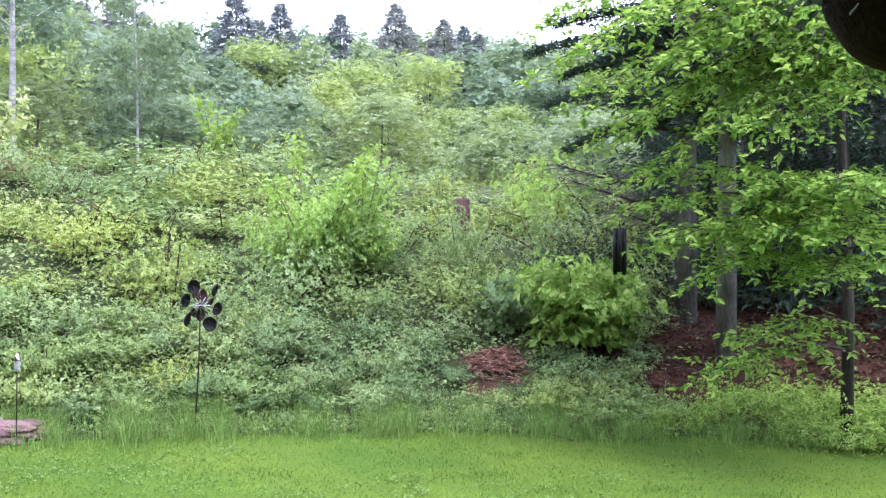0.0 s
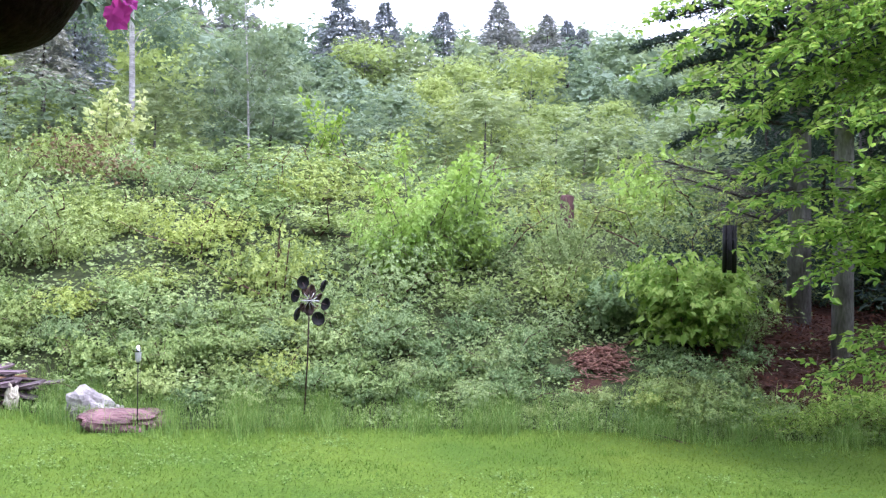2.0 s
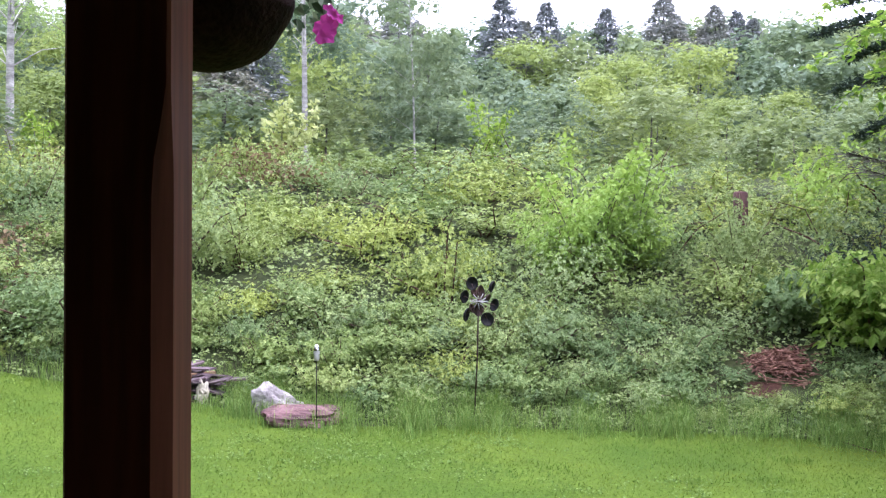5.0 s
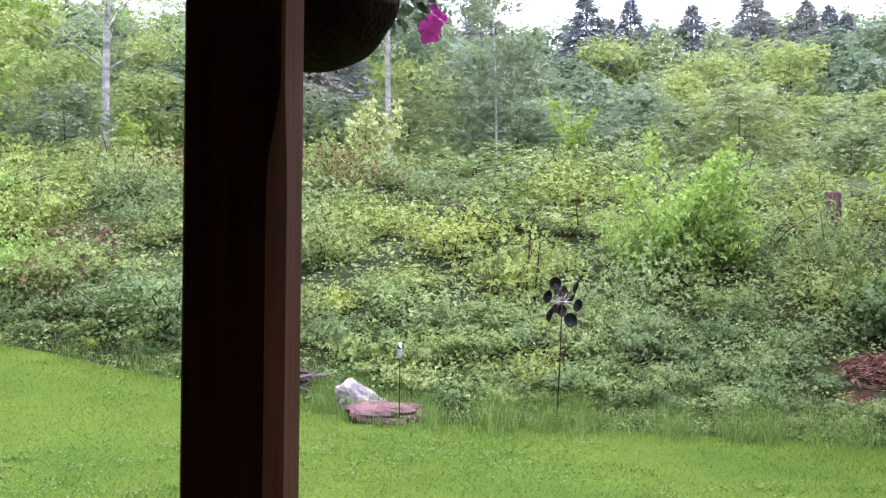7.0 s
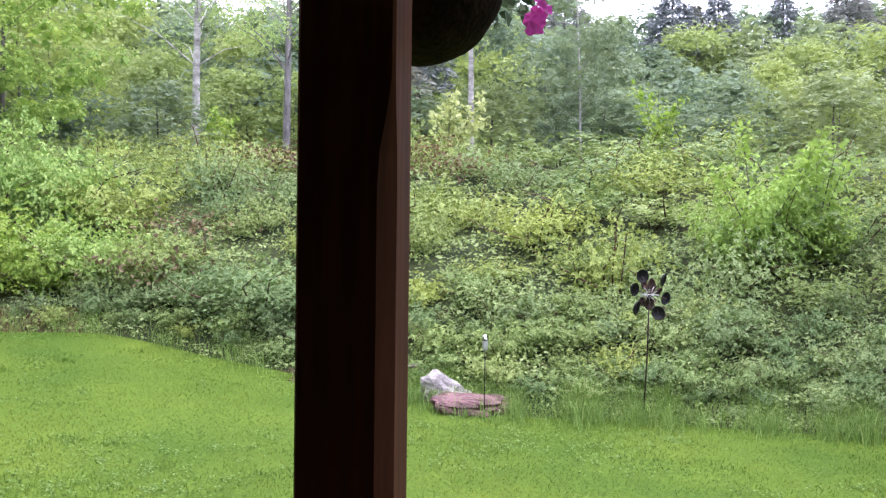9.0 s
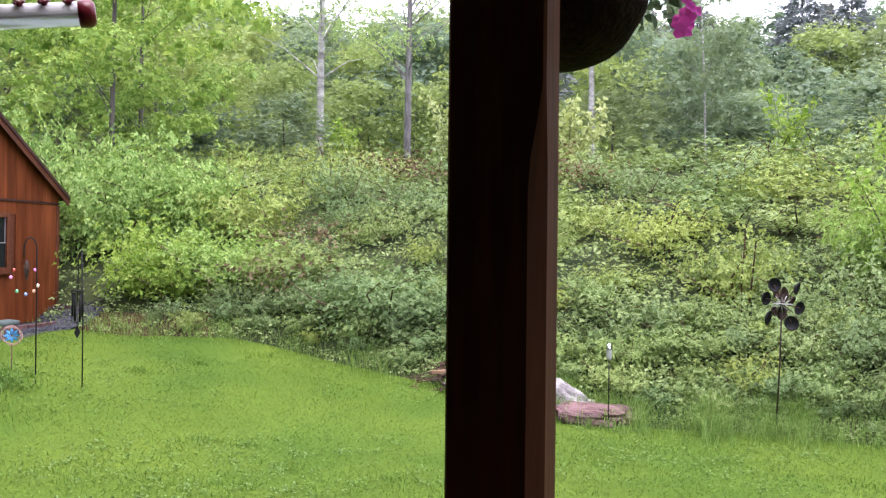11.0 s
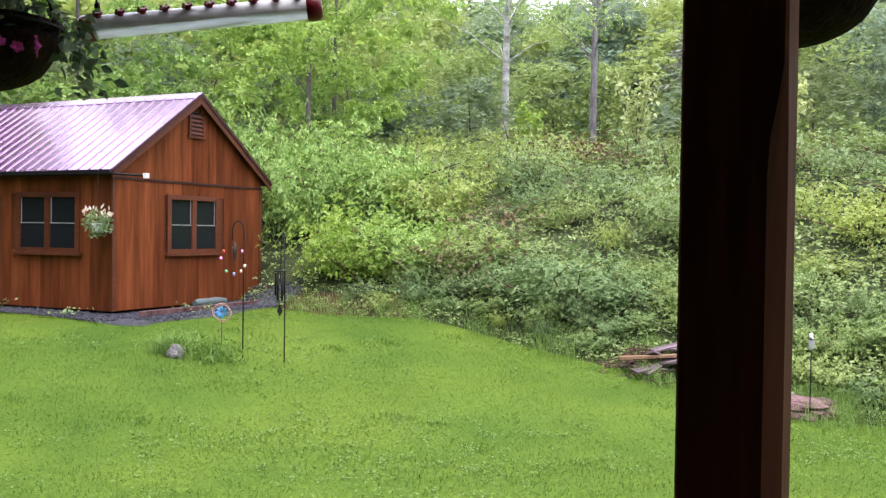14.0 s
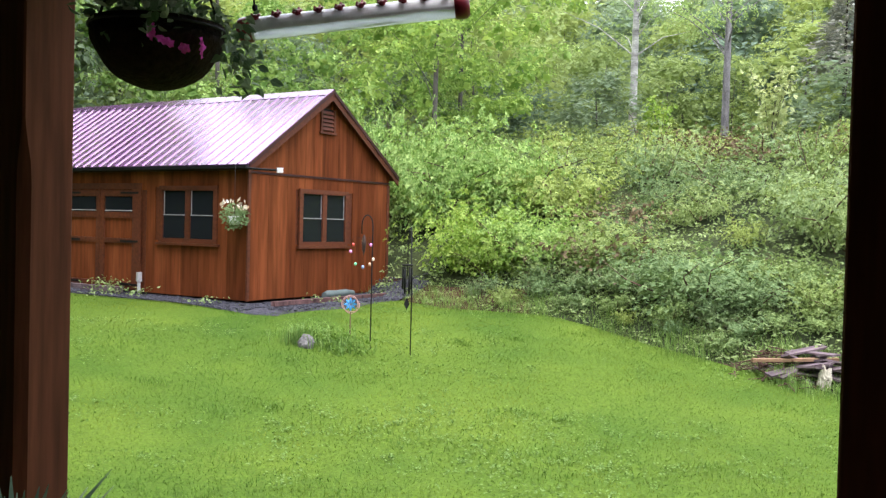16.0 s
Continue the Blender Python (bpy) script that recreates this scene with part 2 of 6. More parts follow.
M_HOSE = plain("grey_green_tarp", (0.08, 0.105, 0.1), 0.6)
M_TERRACOTTA = mottled("clay_pot", (0.2, 0.08, 0.045), (0.3, 0.13, 0.08), 8, 40, 0.85)
M_FALLEN = leafy("fallen_leaf", (0.03, 0.014, 0.01), (0.075, 0.032, 0.022), (0.15, 0.07, 0.045), 0.05, 0.9, vary=0.0)
M_HAYBRUSH = leafy("dry_brown_leaf", (0.09, 0.065, 0.04), (0.15, 0.11, 0.065), (0.22, 0.17, 0.1), 0.2, 0.8, vary=0.1)


# ---------------------------------------------------------------- geometry helpers
class Geo:
    """Collects boxes, tubes, lathes and sheets into one mesh."""

    def __init__(self):
        self.v, self.f, self.smooth = [], [], []

    def add(self, verts, faces, smooth=False):
        o = len(self.v)
        self.v += [tuple(p) for p in verts]
        self.f += [tuple(i + o for i in q) for q in faces]
        self.smooth += [smooth] * len(faces)
        return self

    def box(self, x0, x1, y0, y1, z0, z1, m=None, bevel=0.0):
        if bevel > 0:
            b = bevel
            ring = [(x0 + b, y0), (x1 - b, y0), (x1, y0 + b), (x1, y1 - b), (x1 - b, y1), (x0 + b, y1), (x0, y1 - b), (x0, y0 + b)]
            vs = [(x, y, z) for z in (z0, z1) for x, y in ring]
            fs = [tuple(range(7, -1, -1)), tuple(range(8, 16))] + [(i, (i + 1) % 8, 8 + (i + 1) % 8, 8 + i) for i in range(8)]
        else:
            vs = [(x, y, z) for z in (z0, z1) for x, y in ((x0, y0), (x1, y0), (x1, y1), (x0, y1))]
            fs = [(3, 2, 1, 0), (4, 5, 6, 7), (0, 1, 5, 4), (1, 2, 6, 5), (2, 3, 7, 6), (3, 0, 4, 7)]
        if m is not None:
            vs = [m @ Vector(p) for p in vs]
        return self.add(vs, fs)

    def tube(self, pts, radii, n=8, caps=True):
        pts = [Vector(p) for p in pts]
        if not hasattr(radii, "__len__"):
            radii = [radii] * len(pts)
        vs, fs = [], []
        side = None
        for i, p in enumerate(pts):
            d = (pts[min(i + 1, len(pts) - 1)] - pts[max(i - 1, 0)]).normalized()
            if side is None:
                side = d.orthogonal().normalized()
            side = (side - d * side.dot(d)).normalized()
            up = d.cross(side)
            for k in range(n):
                a = 2 * math.pi * k / n
                vs.append(p + (side * math.cos(a) + up * math.sin(a)) * radii[i])
        for i in range(len(pts) - 1):
            for k in range(n):
                fs.append((i * n + k, i * n + (k + 1) % n, (i + 1) * n + (k + 1) % n, (i + 1) * n + k))
        self.add(vs, fs, True)
        if caps:
            o = len(self.v) - len(vs)
            self.f += [tuple(o + k for k in range(n - 1, -1, -1)), tuple(o + (len(pts) - 1) * n + k for k in range(n))]
            self.smooth += [False, False]
        return self

    def lathe(self, profile, n=24, m=None):
        vs = [(r * math.cos(2 * math.pi * k / n), r * math.sin(2 * math.pi * k / n), z) for r, z in profile for k in range(n)]
        fs = [(i * n + k, i * n + (k + 1) % n, (i + 1) * n + (k + 1) % n, (i + 1) * n + k) for i in range(len(profile) - 1) for k in range(n)]
        if m is not None:
            vs = [m @ Vector(p) for p in vs]
        return self.add(vs, fs, True)

    def mesh(self, name, mat):
        me = bpy.data.meshes.new(name)
        me.from_pydata(self.v, [], self.f)
        me.polygons.foreach_set("use_smooth", self.smooth)
        me.materials.append(mat)
        me.update()
        return me


def part(name, geo, mat, parent, label=""):
    me = geo if isinstance(geo, bpy.types.Mesh) else geo.mesh(name, mat)
    ob = new(name, me)
    ob.parent = parent
    return tagged(ob, label)


def thing(name, m, label, category, group="", kind=""):
    ob = new(name)
    ob.empty_display_size = 0.1
    ob.matrix_world = m
    return tagged(ob, label, category, group, kind)


def array_mesh(name, verts, faces, mat, smooth=False):
    """A mesh from arrays: verts (n, 3), faces (m, 3 or 4)."""
    me = bpy.data.meshes.new(name)
    n, k = faces.shape
    me.vertices.add(len(verts))
    me.vertices.foreach_set("co", np.ascontiguousarray(verts, dtype=np.float32).ravel())
    me.loops.add(n * k)
    me.loops.foreach_set("vertex_index", np.ascontiguousarray(faces, dtype=np.int32).ravel())
    me.polygons.add(n)
    me.polygons.foreach_set("loop_start", np.arange(0, n * k, k, dtype=np.int32))
    me.polygons.foreach_set("use_smooth", np.full(n, smooth))
    me.materials.append(mat)
    me.update(calc_edges=True)
    return me


def unit(a):
    return a / np.maximum(np.linalg.norm(a, axis=-1, keepdims=True), 1e-9)


def leaf_arrays(rng, at, size, up=1.4, width=0.62, out=None, droop=0.25, full=False, lean=None):
    """Leaves at the given places: a folded kite each, or a six-cornered blade where full."""
    n = len(at)
    size = np.broadcast_to(np.asarray(size, float), (n,)) * rng.uniform(0.65, 1.25, n)
    nor = rng.normal(size=(n, 3)) * 0.75 + np.array([0, 0, up])
    nor = unit(nor if lean is None else nor + lean)
    d = rng.normal(size=(n, 3))
    if out is not None:
        d = d * 0.6 + out
    d[:, 2] -= droop
    d = unit(d - nor * (d * nor).sum(1, keepdims=True))
    s = np.cross(nor, d)
    L, Wd = size[:, None], (size * width)[:, None]
    if full:
        q = [at, at + d * L * 0.3 + s * Wd * 0.48 + nor * L * 0.08, at + d * L * 0.7 + s * Wd * 0.36 + nor * L * 0.03, at + d * L - nor * L * 0.1,
             at + d * L * 0.7 - s * Wd * 0.36 + nor * L * 0.03, at + d * L * 0.3 - s * Wd * 0.48 + nor * L * 0.08]
        vs = np.stack(q, 1).reshape(-1, 3)
        b = np.arange(n)[:, None] * 6
        fs = np.concatenate([b + np.array([[0, 1, 2, 3]]), b + np.array([[0, 3, 4, 5]])])
    else:
        q = [at, at + d * L * 0.45 + s * Wd * 0.5 + nor * L * 0.1, at + d * L, at + d * L * 0.45 - s * Wd * 0.5 + nor * L * 0.1]
        vs = np.stack(q, 1).reshape(-1, 3)
        fs = np.arange(n * 4).reshape(n, 4)
    return vs, fs


def leaves(name, rng, at, size, mat, **how):
    vs, fs = leaf_arrays(rng, at, size, **how)
    return array_mesh(name, vs, fs, mat)


def sphere_points(rng, n):
    return unit(rng.normal(size=(n, 3)))



# ---------------------------------------------------------------- ground
EDGE_AZ = [-180, -90, -40, -27, -17, -9, 1, 11, 20, 28, 35, 39, 45, 51, 55, 62, 80, 100, 180]
EDGE_R = [40, 30, 12.2, 11.2, 11.1, 10.95, 10.8, 10.85, 10.7, 11.7, 12.6, 13.3, 15.1, 15.7, 17.4, 21, 24, 30, 40]
RISE_E = [-50, 0, 1, 2, 4, 9, 13, 28, 60, 100, 150, 600]
RISE_Z = [0, 0, 0.3, 0.75, 1.35, 2.7, 3.3, 4.2, 9.8, 18.5, 29, 60]


def beyond_edge(x, y):
    """Metres by which a place lies behind the lawn's edge."""
    az = np.degrees(np.arctan2(-np.asarray(x, float), np.asarray(y, float)))
    return np.hypot(x, y) - np.interp(az, EDGE_AZ, EDGE_R)


def ground_z(x, y):
    x, y = np.asarray(x, float), np.asarray(y, float)
    e = beyond_edge(x, y)
    s = -0.866 * x + 0.5 * y
    z = 0.66 / (1 + np.exp(-(s - 11.6) / 1.3)) + np.interp(e, RISE_E, RISE_Z)
    rough = np.clip(e / 3, 0, 1)
    z = z + rough * (0.16 * np.sin(x * 1.1 + y * 0.6) * np.sin(y * 0.9 - x * 0.4) + 0.06 * np.sin(x * 3.1) * np.sin(y * 2.7))
    return z + 0.012 * np.sin(x * 1.7 + 1) * np.sin(y * 1.3)


def spot(x, y, dz=0.0):
    return Vector((x, y, float(ground_z(x, y)) + dz))


def polar(az, r):
    return -math.sin(radians(az)) * r, math.cos(radians(az)) * r


def build_ground():
    azs = np.concatenate([np.arange(-180, -50, 5.0), np.arange(-50, 100, 1.0), np.arange(100, 180, 5.0)])
    lawn = np.linspace(0.02, 1, 26)
    out = np.concatenate([np.arange(0.35, 6, 0.35), np.arange(6, 20, 0.8), np.arange(20, 60, 3), np.array([70, 85, 100, 120, 150, 200, 300, 450, 600])])
    rows = []
    for k in lawn:
        rr = np.interp(azs, EDGE_AZ, EDGE_R) * k
        rows.append((rr, np.full(len(azs), -1.0)))
    for e in out:
        rr = np.interp(azs, EDGE_AZ, EDGE_R) + e
        rows.append((rr, np.full(len(azs), e)))
    vs = []
    for rr, _ in rows:
        x, y = -np.sin(np.radians(azs)) * rr, np.cos(np.radians(azs)) * rr
        vs.append(np.stack([x, y, ground_z(x, y)], 1))
    n = len(azs)
    fs, mats = [], []
    for i in range(len(rows) - 1):
        for j in range(n):
            k = (j + 1) % n
            fs.append((i * n + j, (i + 1) * n + j, (i + 1) * n + k, i * n + k))
            e, az = rows[i + 1][1][0], azs[j]
            mats.append(0 if e < 0 else 2 if (az < -12 and 0.5 < e < 4.5) or (-6 < az < -3.5 and 1.2 < e < 1.7) or (45 < az < 56 and e < 1.2) else 1 if e < 24 else 3)
    me = array_mesh("ground", np.concatenate(vs), np.array(fs)[:, ::-1], M_LAWN, True)
    for m in (M_SOIL, M_LITTER, M_FLOOR):
        me.materials.append(m)
    me.polygons.foreach_set("material_index", np.array(mats, dtype=np.int32))
    me.update()
    tagged(new("ground", me), "mown green lawn running into a rising overgrown bank and wooded hillside", "ground", kind="structure")


build_ground()


# ---------------------------------------------------------------- porch
PU, PV = Vector((0.956, 0.294, 0)), Vector((-0.294, 0.956, 0))
PORCH = Matrix(((PU.x, PV.x, 0, 0), (PU.y, PV.y, 0, 0), (0, 0, 1, 0), (0, 0, 0, 1)))
DECK = 0.45


def porch_post(u, label):
    """A square timber post, its edges chamfered between stops."""
    ob = thing("porch_post", PORCH @ pose(u - 0.07, 1.3, DECK), label, "post", "porch posts")
    g = Geo()
    h, w = 2.2, 0.07
    levels = [(0, 0.004), (0.25, 0.004), (0.28, 0.013), (0.32, 0.024), (1.63, 0.024), (1.68, 0.021), (1.73, 0.012), (1.78, 0.005), (h, 0.004)]
    vs = []
    for z, b in levels:
        c = 0.004
        vs += [(-w + c, -w, z), (w - b, -w, z), (w, -w + b, z), (w, w - c, z), (w - c, w, z), (-w + c, w, z), (-w, w - c, z), (-w, -w + c, z)]
    last = len(levels) - 1
    fs = [tuple(range(7, -1, -1)), tuple(range(last * 8, last * 8 + 8))]
    for i in range(last):
        fs += [(i * 8 + k, i * 8 + (k + 1) % 8, i * 8 + 8 + (k + 1) % 8, i * 8 + 8 + k) for k in range(8)]
    part("shaft", g.add(vs, fs), M_POST, ob)
    part("base_block", Geo().box(-0.085, 0.085, -0.085, 0.085, 0, 0.05, bevel=0.008), M_POST, ob)
    return ob


for u_ in (-4.4, -2.4, -0.4, 1.6, 3.6):
    porch_post(u_, "dark brown stained square timber porch post with chamfered edges")

deck = thing("porch_deck", PORCH, "dark stained board deck under the porch roof", "deck", kind="structure")
for i in range(19):
    part("deck_board", Geo().box(-5.2, 4.6, -1.2 + i * 0.145, -1.2 + i * 0.145 + 0.138, DECK - 0.03, DECK), M_PORCH, deck)
part("joist_skirt", Geo().box(-5.2, 4.6, 1.5, 1.53, 0.05, DECK - 0.034), M_PORCH, deck)
beam = thing("porch_beam", PORCH, "dark stained beam carried by the porch posts", "beam", kind="structure")
part("beam", Geo().box(-5.3, 4.7, 1.21, 1.39, 2.65, 2.87, bevel=0.01), M_POST, beam)
roof_in = thing("porch_ceiling", PORCH, "dark boarded porch ceiling", "ceiling", kind="structure")
part("boards", Geo().box(-5.4, 4.8, -1.3, 1.42, 2.874, 2.93), M_PORCH, roof_in)
for u_ in (-4.6, -3.2, -1.85, -1.47, -1.1, -0.429, 0.4, 1.235, 2.6, 4.0):
    part("rafter_tail", Geo().box(u_ - 0.02, u_ + 0.02, 1.0, 1.85, 2.872, 2.96), M_PORCH, roof_in)
# unseen wall, coloured dark so that little light bounces onto the posts
wall_h = thing("wall_house", PORCH, "dark brown boarded house wall behind the porch", "wall", kind="structure")
for i in range(16):
    part("siding_board", Geo().box(-5.4, 4.8, -1.34 - 0.004 * (i % 2), -1.2, DECK + i * 0.155, DECK + i * 0.155 + 0.152), M_HOUSE, wall_h)


# house body and roof out of view, added to block low sky
part("unseen_upper_wall", Geo().box(-5.4, 4.8, -7.5, -1.35, 2.94, 5.6), M_HOUSE, wall_h)
part("unseen_lower_wall", Geo().box(-5.4, 4.8, -7.5, -1.36, 0.0, 2.938), M_HOUSE, wall_h)
part("unseen_gable_roof", Geo().add([(-5.9, -0.6, 5.3), (5.3, -0.6, 5.3), (5.3, -8.2, 5.3), (-5.9, -8.2, 5.3), (-5.9, -4.4, 8.2), (5.3, -4.4, 8.2)], [(0, 1, 5, 4), (2, 3, 4, 5), (1, 2, 5), (3, 0, 4), (3, 2, 1, 0)]), M_ROOF, wall_h)


def flower_arrays(rng, at, r):
    """Five-lobed trumpet flowers as small fans."""
    vs, fs = [], []
    for p, rad in zip(at, r):
        nor = unit(rng.normal(size=3) * 0.5 + np.array([0.62, -0.75, -0.1]))
        a = unit(np.cross(nor, rng.normal(size=3)))
        b = np.cross(nor, a)
        o = len(vs)
        vs.append(p - nor * rad * 0.55)
        n = 20
        for ring, far in enumerate((0.5, 1.0)):
            for k in range(n):
                t = 2 * math.pi * k / n
                q = rad * far * (1.0 + (0.13 * math.cos(5 * t) if ring else 0.0)) * rng.uniform(0.95, 1.05)
                vs.append(p + (a * math.cos(t) + b * math.sin(t)) * q + nor * rad * ((-0.12 if ring == 0 else 0.1 * math.cos(10 * t) - 0.12 * rng.uniform(0, 1))))
        for k in range(n):
            k2 = (k + 1) % n
            fs += [(o, o + 1 + k, o + 1 + k2), (o + 1 + k, o + 1 + n + k, o + 1 + n + k2), (o + 1 + k, o + 1 + n + k2, o + 1 + k2)]
    return np.array(vs), np.array(fs)


def hanging_basket(u, v, z, r, seed, trails, blooms, label):
    """A coco-lined hemisphere with plants, hung by three chains from the beam."""
    rng = np.random.default_rng(seed)
    ob = thing("hanging_basket", PORCH @ pose(u, v, z), label, "hanging basket", "hanging baskets")
    prof = [(r * 0.96, 0.0), (r * 1.02, 0.01), (r, -0.02)] + [(r * math.cos(a) * (1 + 0.02 * math.sin(9 * a)), -r * 0.93 * math.sin(a)) for a in np.linspace(0.12, 1.5, 11)] + [(0.001, -r * 0.935)]
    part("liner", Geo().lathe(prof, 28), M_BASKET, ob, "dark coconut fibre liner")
    g = Geo()
    for k in (0.0,):
        rr, zz = r * math.cos(k) * 1.025, -r * 0.88 * math.sin(k)
        g.tube([(rr * math.cos(t), rr * math.sin(t), zz) for t in np.linspace(0, 2 * math.pi, 25)], 0.003, 5, False)
    part("wire_frame", g, M_DARK, ob)
    top = 2.87 - z if v > 1.2 and v < 1.4 else 2.872 - z
    for k in range(3):
        t = 2.1 * k + 0.4
        part("chain", Geo().tube([(r * math.cos(t), r * math.sin(t), 0), (0, 0, top - 0.08)], 0.003, 5), M_DARK, ob)
    part("hook", Geo().tube([(0, 0, top - 0.08), (0.012, 0, top - 0.05), (0, 0, top)], 0.004, 6), M_DARK, ob)
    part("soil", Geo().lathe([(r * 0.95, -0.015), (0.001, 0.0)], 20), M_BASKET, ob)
    # foliage: a mound above the rim and trailing shoots over it
    d = sphere_points(rng, 320)
    d[:, 2] = np.abs(d[:, 2])
    at = d * np.array([r * 1.0, r * 1.0, r * 0.8]) * rng.uniform(0.45, 1.0, (320, 1)) + np.array([0, 0, 0.01])
    extra = []
    for a, length in trails:
        n = int(80 * length / 0.15)
        s = rng.uniform(0, 1, n) ** 0.8
        base = np.array([math.cos(a) * r * 1.02, math.sin(a) * r * 1.02, 0.02])
        side = np.array([math.cos(a), math.sin(a), 0])
        extra.append(base + side * (0.035 * np.sin(s * 2.2))[:, None] + np.array([0, 0, -1]) * (s * length)[:, None] + rng.normal(size=(n, 3)) * 0.022)
    at = np.concatenate([at] + extra)
    part("foliage", leaves("foliage", rng, at, 0.026, M_POTLEAF, up=0.5, full=True, out=unit(at + 1e-6) * 0.7), M_POTLEAF, ob, "grey-green trailing leaves")
    for b in blooms:
        vs, fs = flower_arrays(rng, np.array([b[:3]]), [b[3]])
        part("petunia", array_mesh("petunia", vs, fs, M_PETUNIA), M_PETUNIA, ob, "magenta petunia flower")
    return ob


# offsets of the blooms are in the porch's own directions
hanging_basket(-0.429, 1.605, 2.462, 0.152, 3, [(0.0, 0.06), (0.35, 0.05)], [(0.212, -0.06, -0.082, 0.025), (0.225, -0.05, -0.05, 0.021), (0.232, -0.045, -0.012, 0.022), (0.1, -0.1, 0.06, 0.03)],
               "round coco-lined hanging basket with a drooping magenta petunia")
hanging_basket(-1.85, 1.17, 2.382, 0.132, 4, [(0.95, 0.13), (1.1, 0.06), (-0.75, 0.05), (-1.5, 0.025), (0.3, 0.04)], [(0.118, -0.082, -0.045, 0.02), (0.102, -0.1, -0.03, 0.016), (0.146, -0.018, -0.05, 0.02), (0.136, -0.05, -0.056, 0.011)],
               "round coco-lined hanging basket with magenta petunias and grey foliage")
hanging_basket(1.235, 1.2, 2.455, 0.155, 5, [(2.6, 0.05), (3.4, 0.04)], [(-0.12, -0.1, 0.045, 0.025), (0.0, -0.16, 0.05, 0.03)],
               "round brown coco-lined hanging basket under the porch eave")


def tube_feeder():
    """A long clear nectar tube with red end caps and a row of ports along its top."""
    a, b = Vector((-1.8, 1.36, 2.412)), Vector((-1.385, 1.6, 2.472))
    d = b - a
    rot = d.to_track_quat("X", "Z").to_matrix().to_4x4()
    ob = thing("tube_bird_feeder", PORCH @ Matrix.Translation(a) @ rot, "long horizontal clear tube bird feeder with dark red end caps", "bird feeder")
    L, r = d.length, 0.024
    turn = pose(0, 0, 0, 0, 90, 0)
    part("tube", Geo().lathe([(r, 0.0), (r, L)], 20, turn), M_CLEAR, ob, "clear plastic tube")
    g = Geo()
    n = 10
    for k in range(n):
        t0, t1 = math.pi * (0.12 + 0.76 * k / n), math.pi * (0.12 + 0.76 * (k + 1) / n)
        g.add([(0.0, (r + 0.0015) * math.cos(t0), (r + 0.0015) * math.sin(t0)), (L, (r + 0.0015) * math.cos(t0), (r + 0.0015) * math.sin(t0)),
               (L, (r + 0.0015) * math.cos(t1), (r + 0.0015) * math.sin(t1)), (0.0, (r + 0.0015) * math.cos(t1), (r + 0.0015) * math.sin(t1))], [(0, 1, 2, 3)])
    roll_ = pose(0, 0, 0, 42, 0, 0)
    g.v = [tuple(roll_ @ Vector(p)) for p in g.v]
    part("top_strip", g, M_WHITE, ob, "white top strip")
    for x in (0, L):
        s = -1 if x == 0 else 1
        prof = [(0.0005, -0.012), (r * 0.9, -0.011), (r * 1.14, -0.004), (r * 1.18, 0.008), (r * 1.14, 0.02), (r * 1.0, 0.021)]
        part("end_cap", Geo().lathe([(q, x - s * z) for q, z in prof] if s > 0 else [(q, x + z) for q, z in prof], 20, turn), M_CAP, ob, "dark red end cap")
    for k in range(10):
        x = L * (0.07 + 0.095 * k)
        port = Geo().lathe([(0.006, r - 0.002), (0.007, r + 0.006), (0.005, r + 0.01), (0.0005, r + 0.011)], 10, Matrix.Translation((x, 0, 0)))
        for q in range(5):
            t = 2 * math.pi * q / 5
            port.tube([(x, 0, r + 0.003), (x + 0.011 * math.cos(t), 0.011 * math.sin(t), r + 0.01)], [0.0026, 0.0034], 5)
        port.v = [tuple(roll_ @ Vector(p)) for p in port.v]
        part("feeding_port", port, M_CAP, ob, "red flower-shaped port")
    for x in (0.03, L - 0.03):
        part("hanger", Geo().tube([(x, 0, r), (x, 0, r + 0.03), (x, 0, 0.43)], 0.0022, 5), M_DARK, ob)
        part("hanger_knob", Geo().lathe([(0.001, r + 0.012), (0.006, r + 0.018), (0.006, r + 0.026), (0.001, r + 0.032)], 8, Matrix.Translation((x, 0, 0))), M_DARK, ob)


tube_feeder()


def potted_plant():
    rng = np.random.default_rng(8)
    ob = thing("potted_plant", PORCH @ pose(-2.06, 1.0, DECK + 0.22), "clay pot of pointed grey-green leaves beside the porch post", "plant pot")
    for sx, sy in ((-0.1, -0.1), (0.1, -0.1), (0.1, 0.1), (-0.1, 0.1)):
        part("stand_leg", Geo().box(sx - 0.015, sx + 0.015, sy - 0.015, sy + 0.015, -0.22, 0.0), M_POST, ob)
    part("pot", Geo().lathe([(0.001, 0), (0.13, 0.0), (0.16, 0.2), (0.19, 0.42), (0.205, 0.43), (0.205, 0.47), (0.185, 0.47), (0.18, 0.43), (0.001, 0.42)], 28), M_TERRACOTTA, ob, "clay pot")
    g = Geo()
    for k in range(150):
        a, lean = rng.uniform(0, 6.28), rng.uniform(0.05, 0.34)
        h = rng.uniform(0.2, 0.37)
        c, s = math.cos(a), math.sin(a)
        pts = [(c * lean * q * q + c * 0.05, s * lean * q * q + s * 0.05, 0.42 + h * q * (1.25 - 0.35 * q)) for q in (0, 0.35, 0.7, 1)]
        ws = [0.005, 0.012, 0.01, 0.001]
        vs = []
        for p, w in zip(pts, ws):
            vs += [(p[0] - s * w, p[1] + c * w, p[2]), (p[0] + s * w, p[1] - c * w, p[2])]
        g.add(vs, [(0, 1, 3, 2), (2, 3, 5, 4), (4, 5, 7, 6)])
    part("leaves", g, M_POTLEAF, ob, "narrow greyish leaves")


potted_plant()


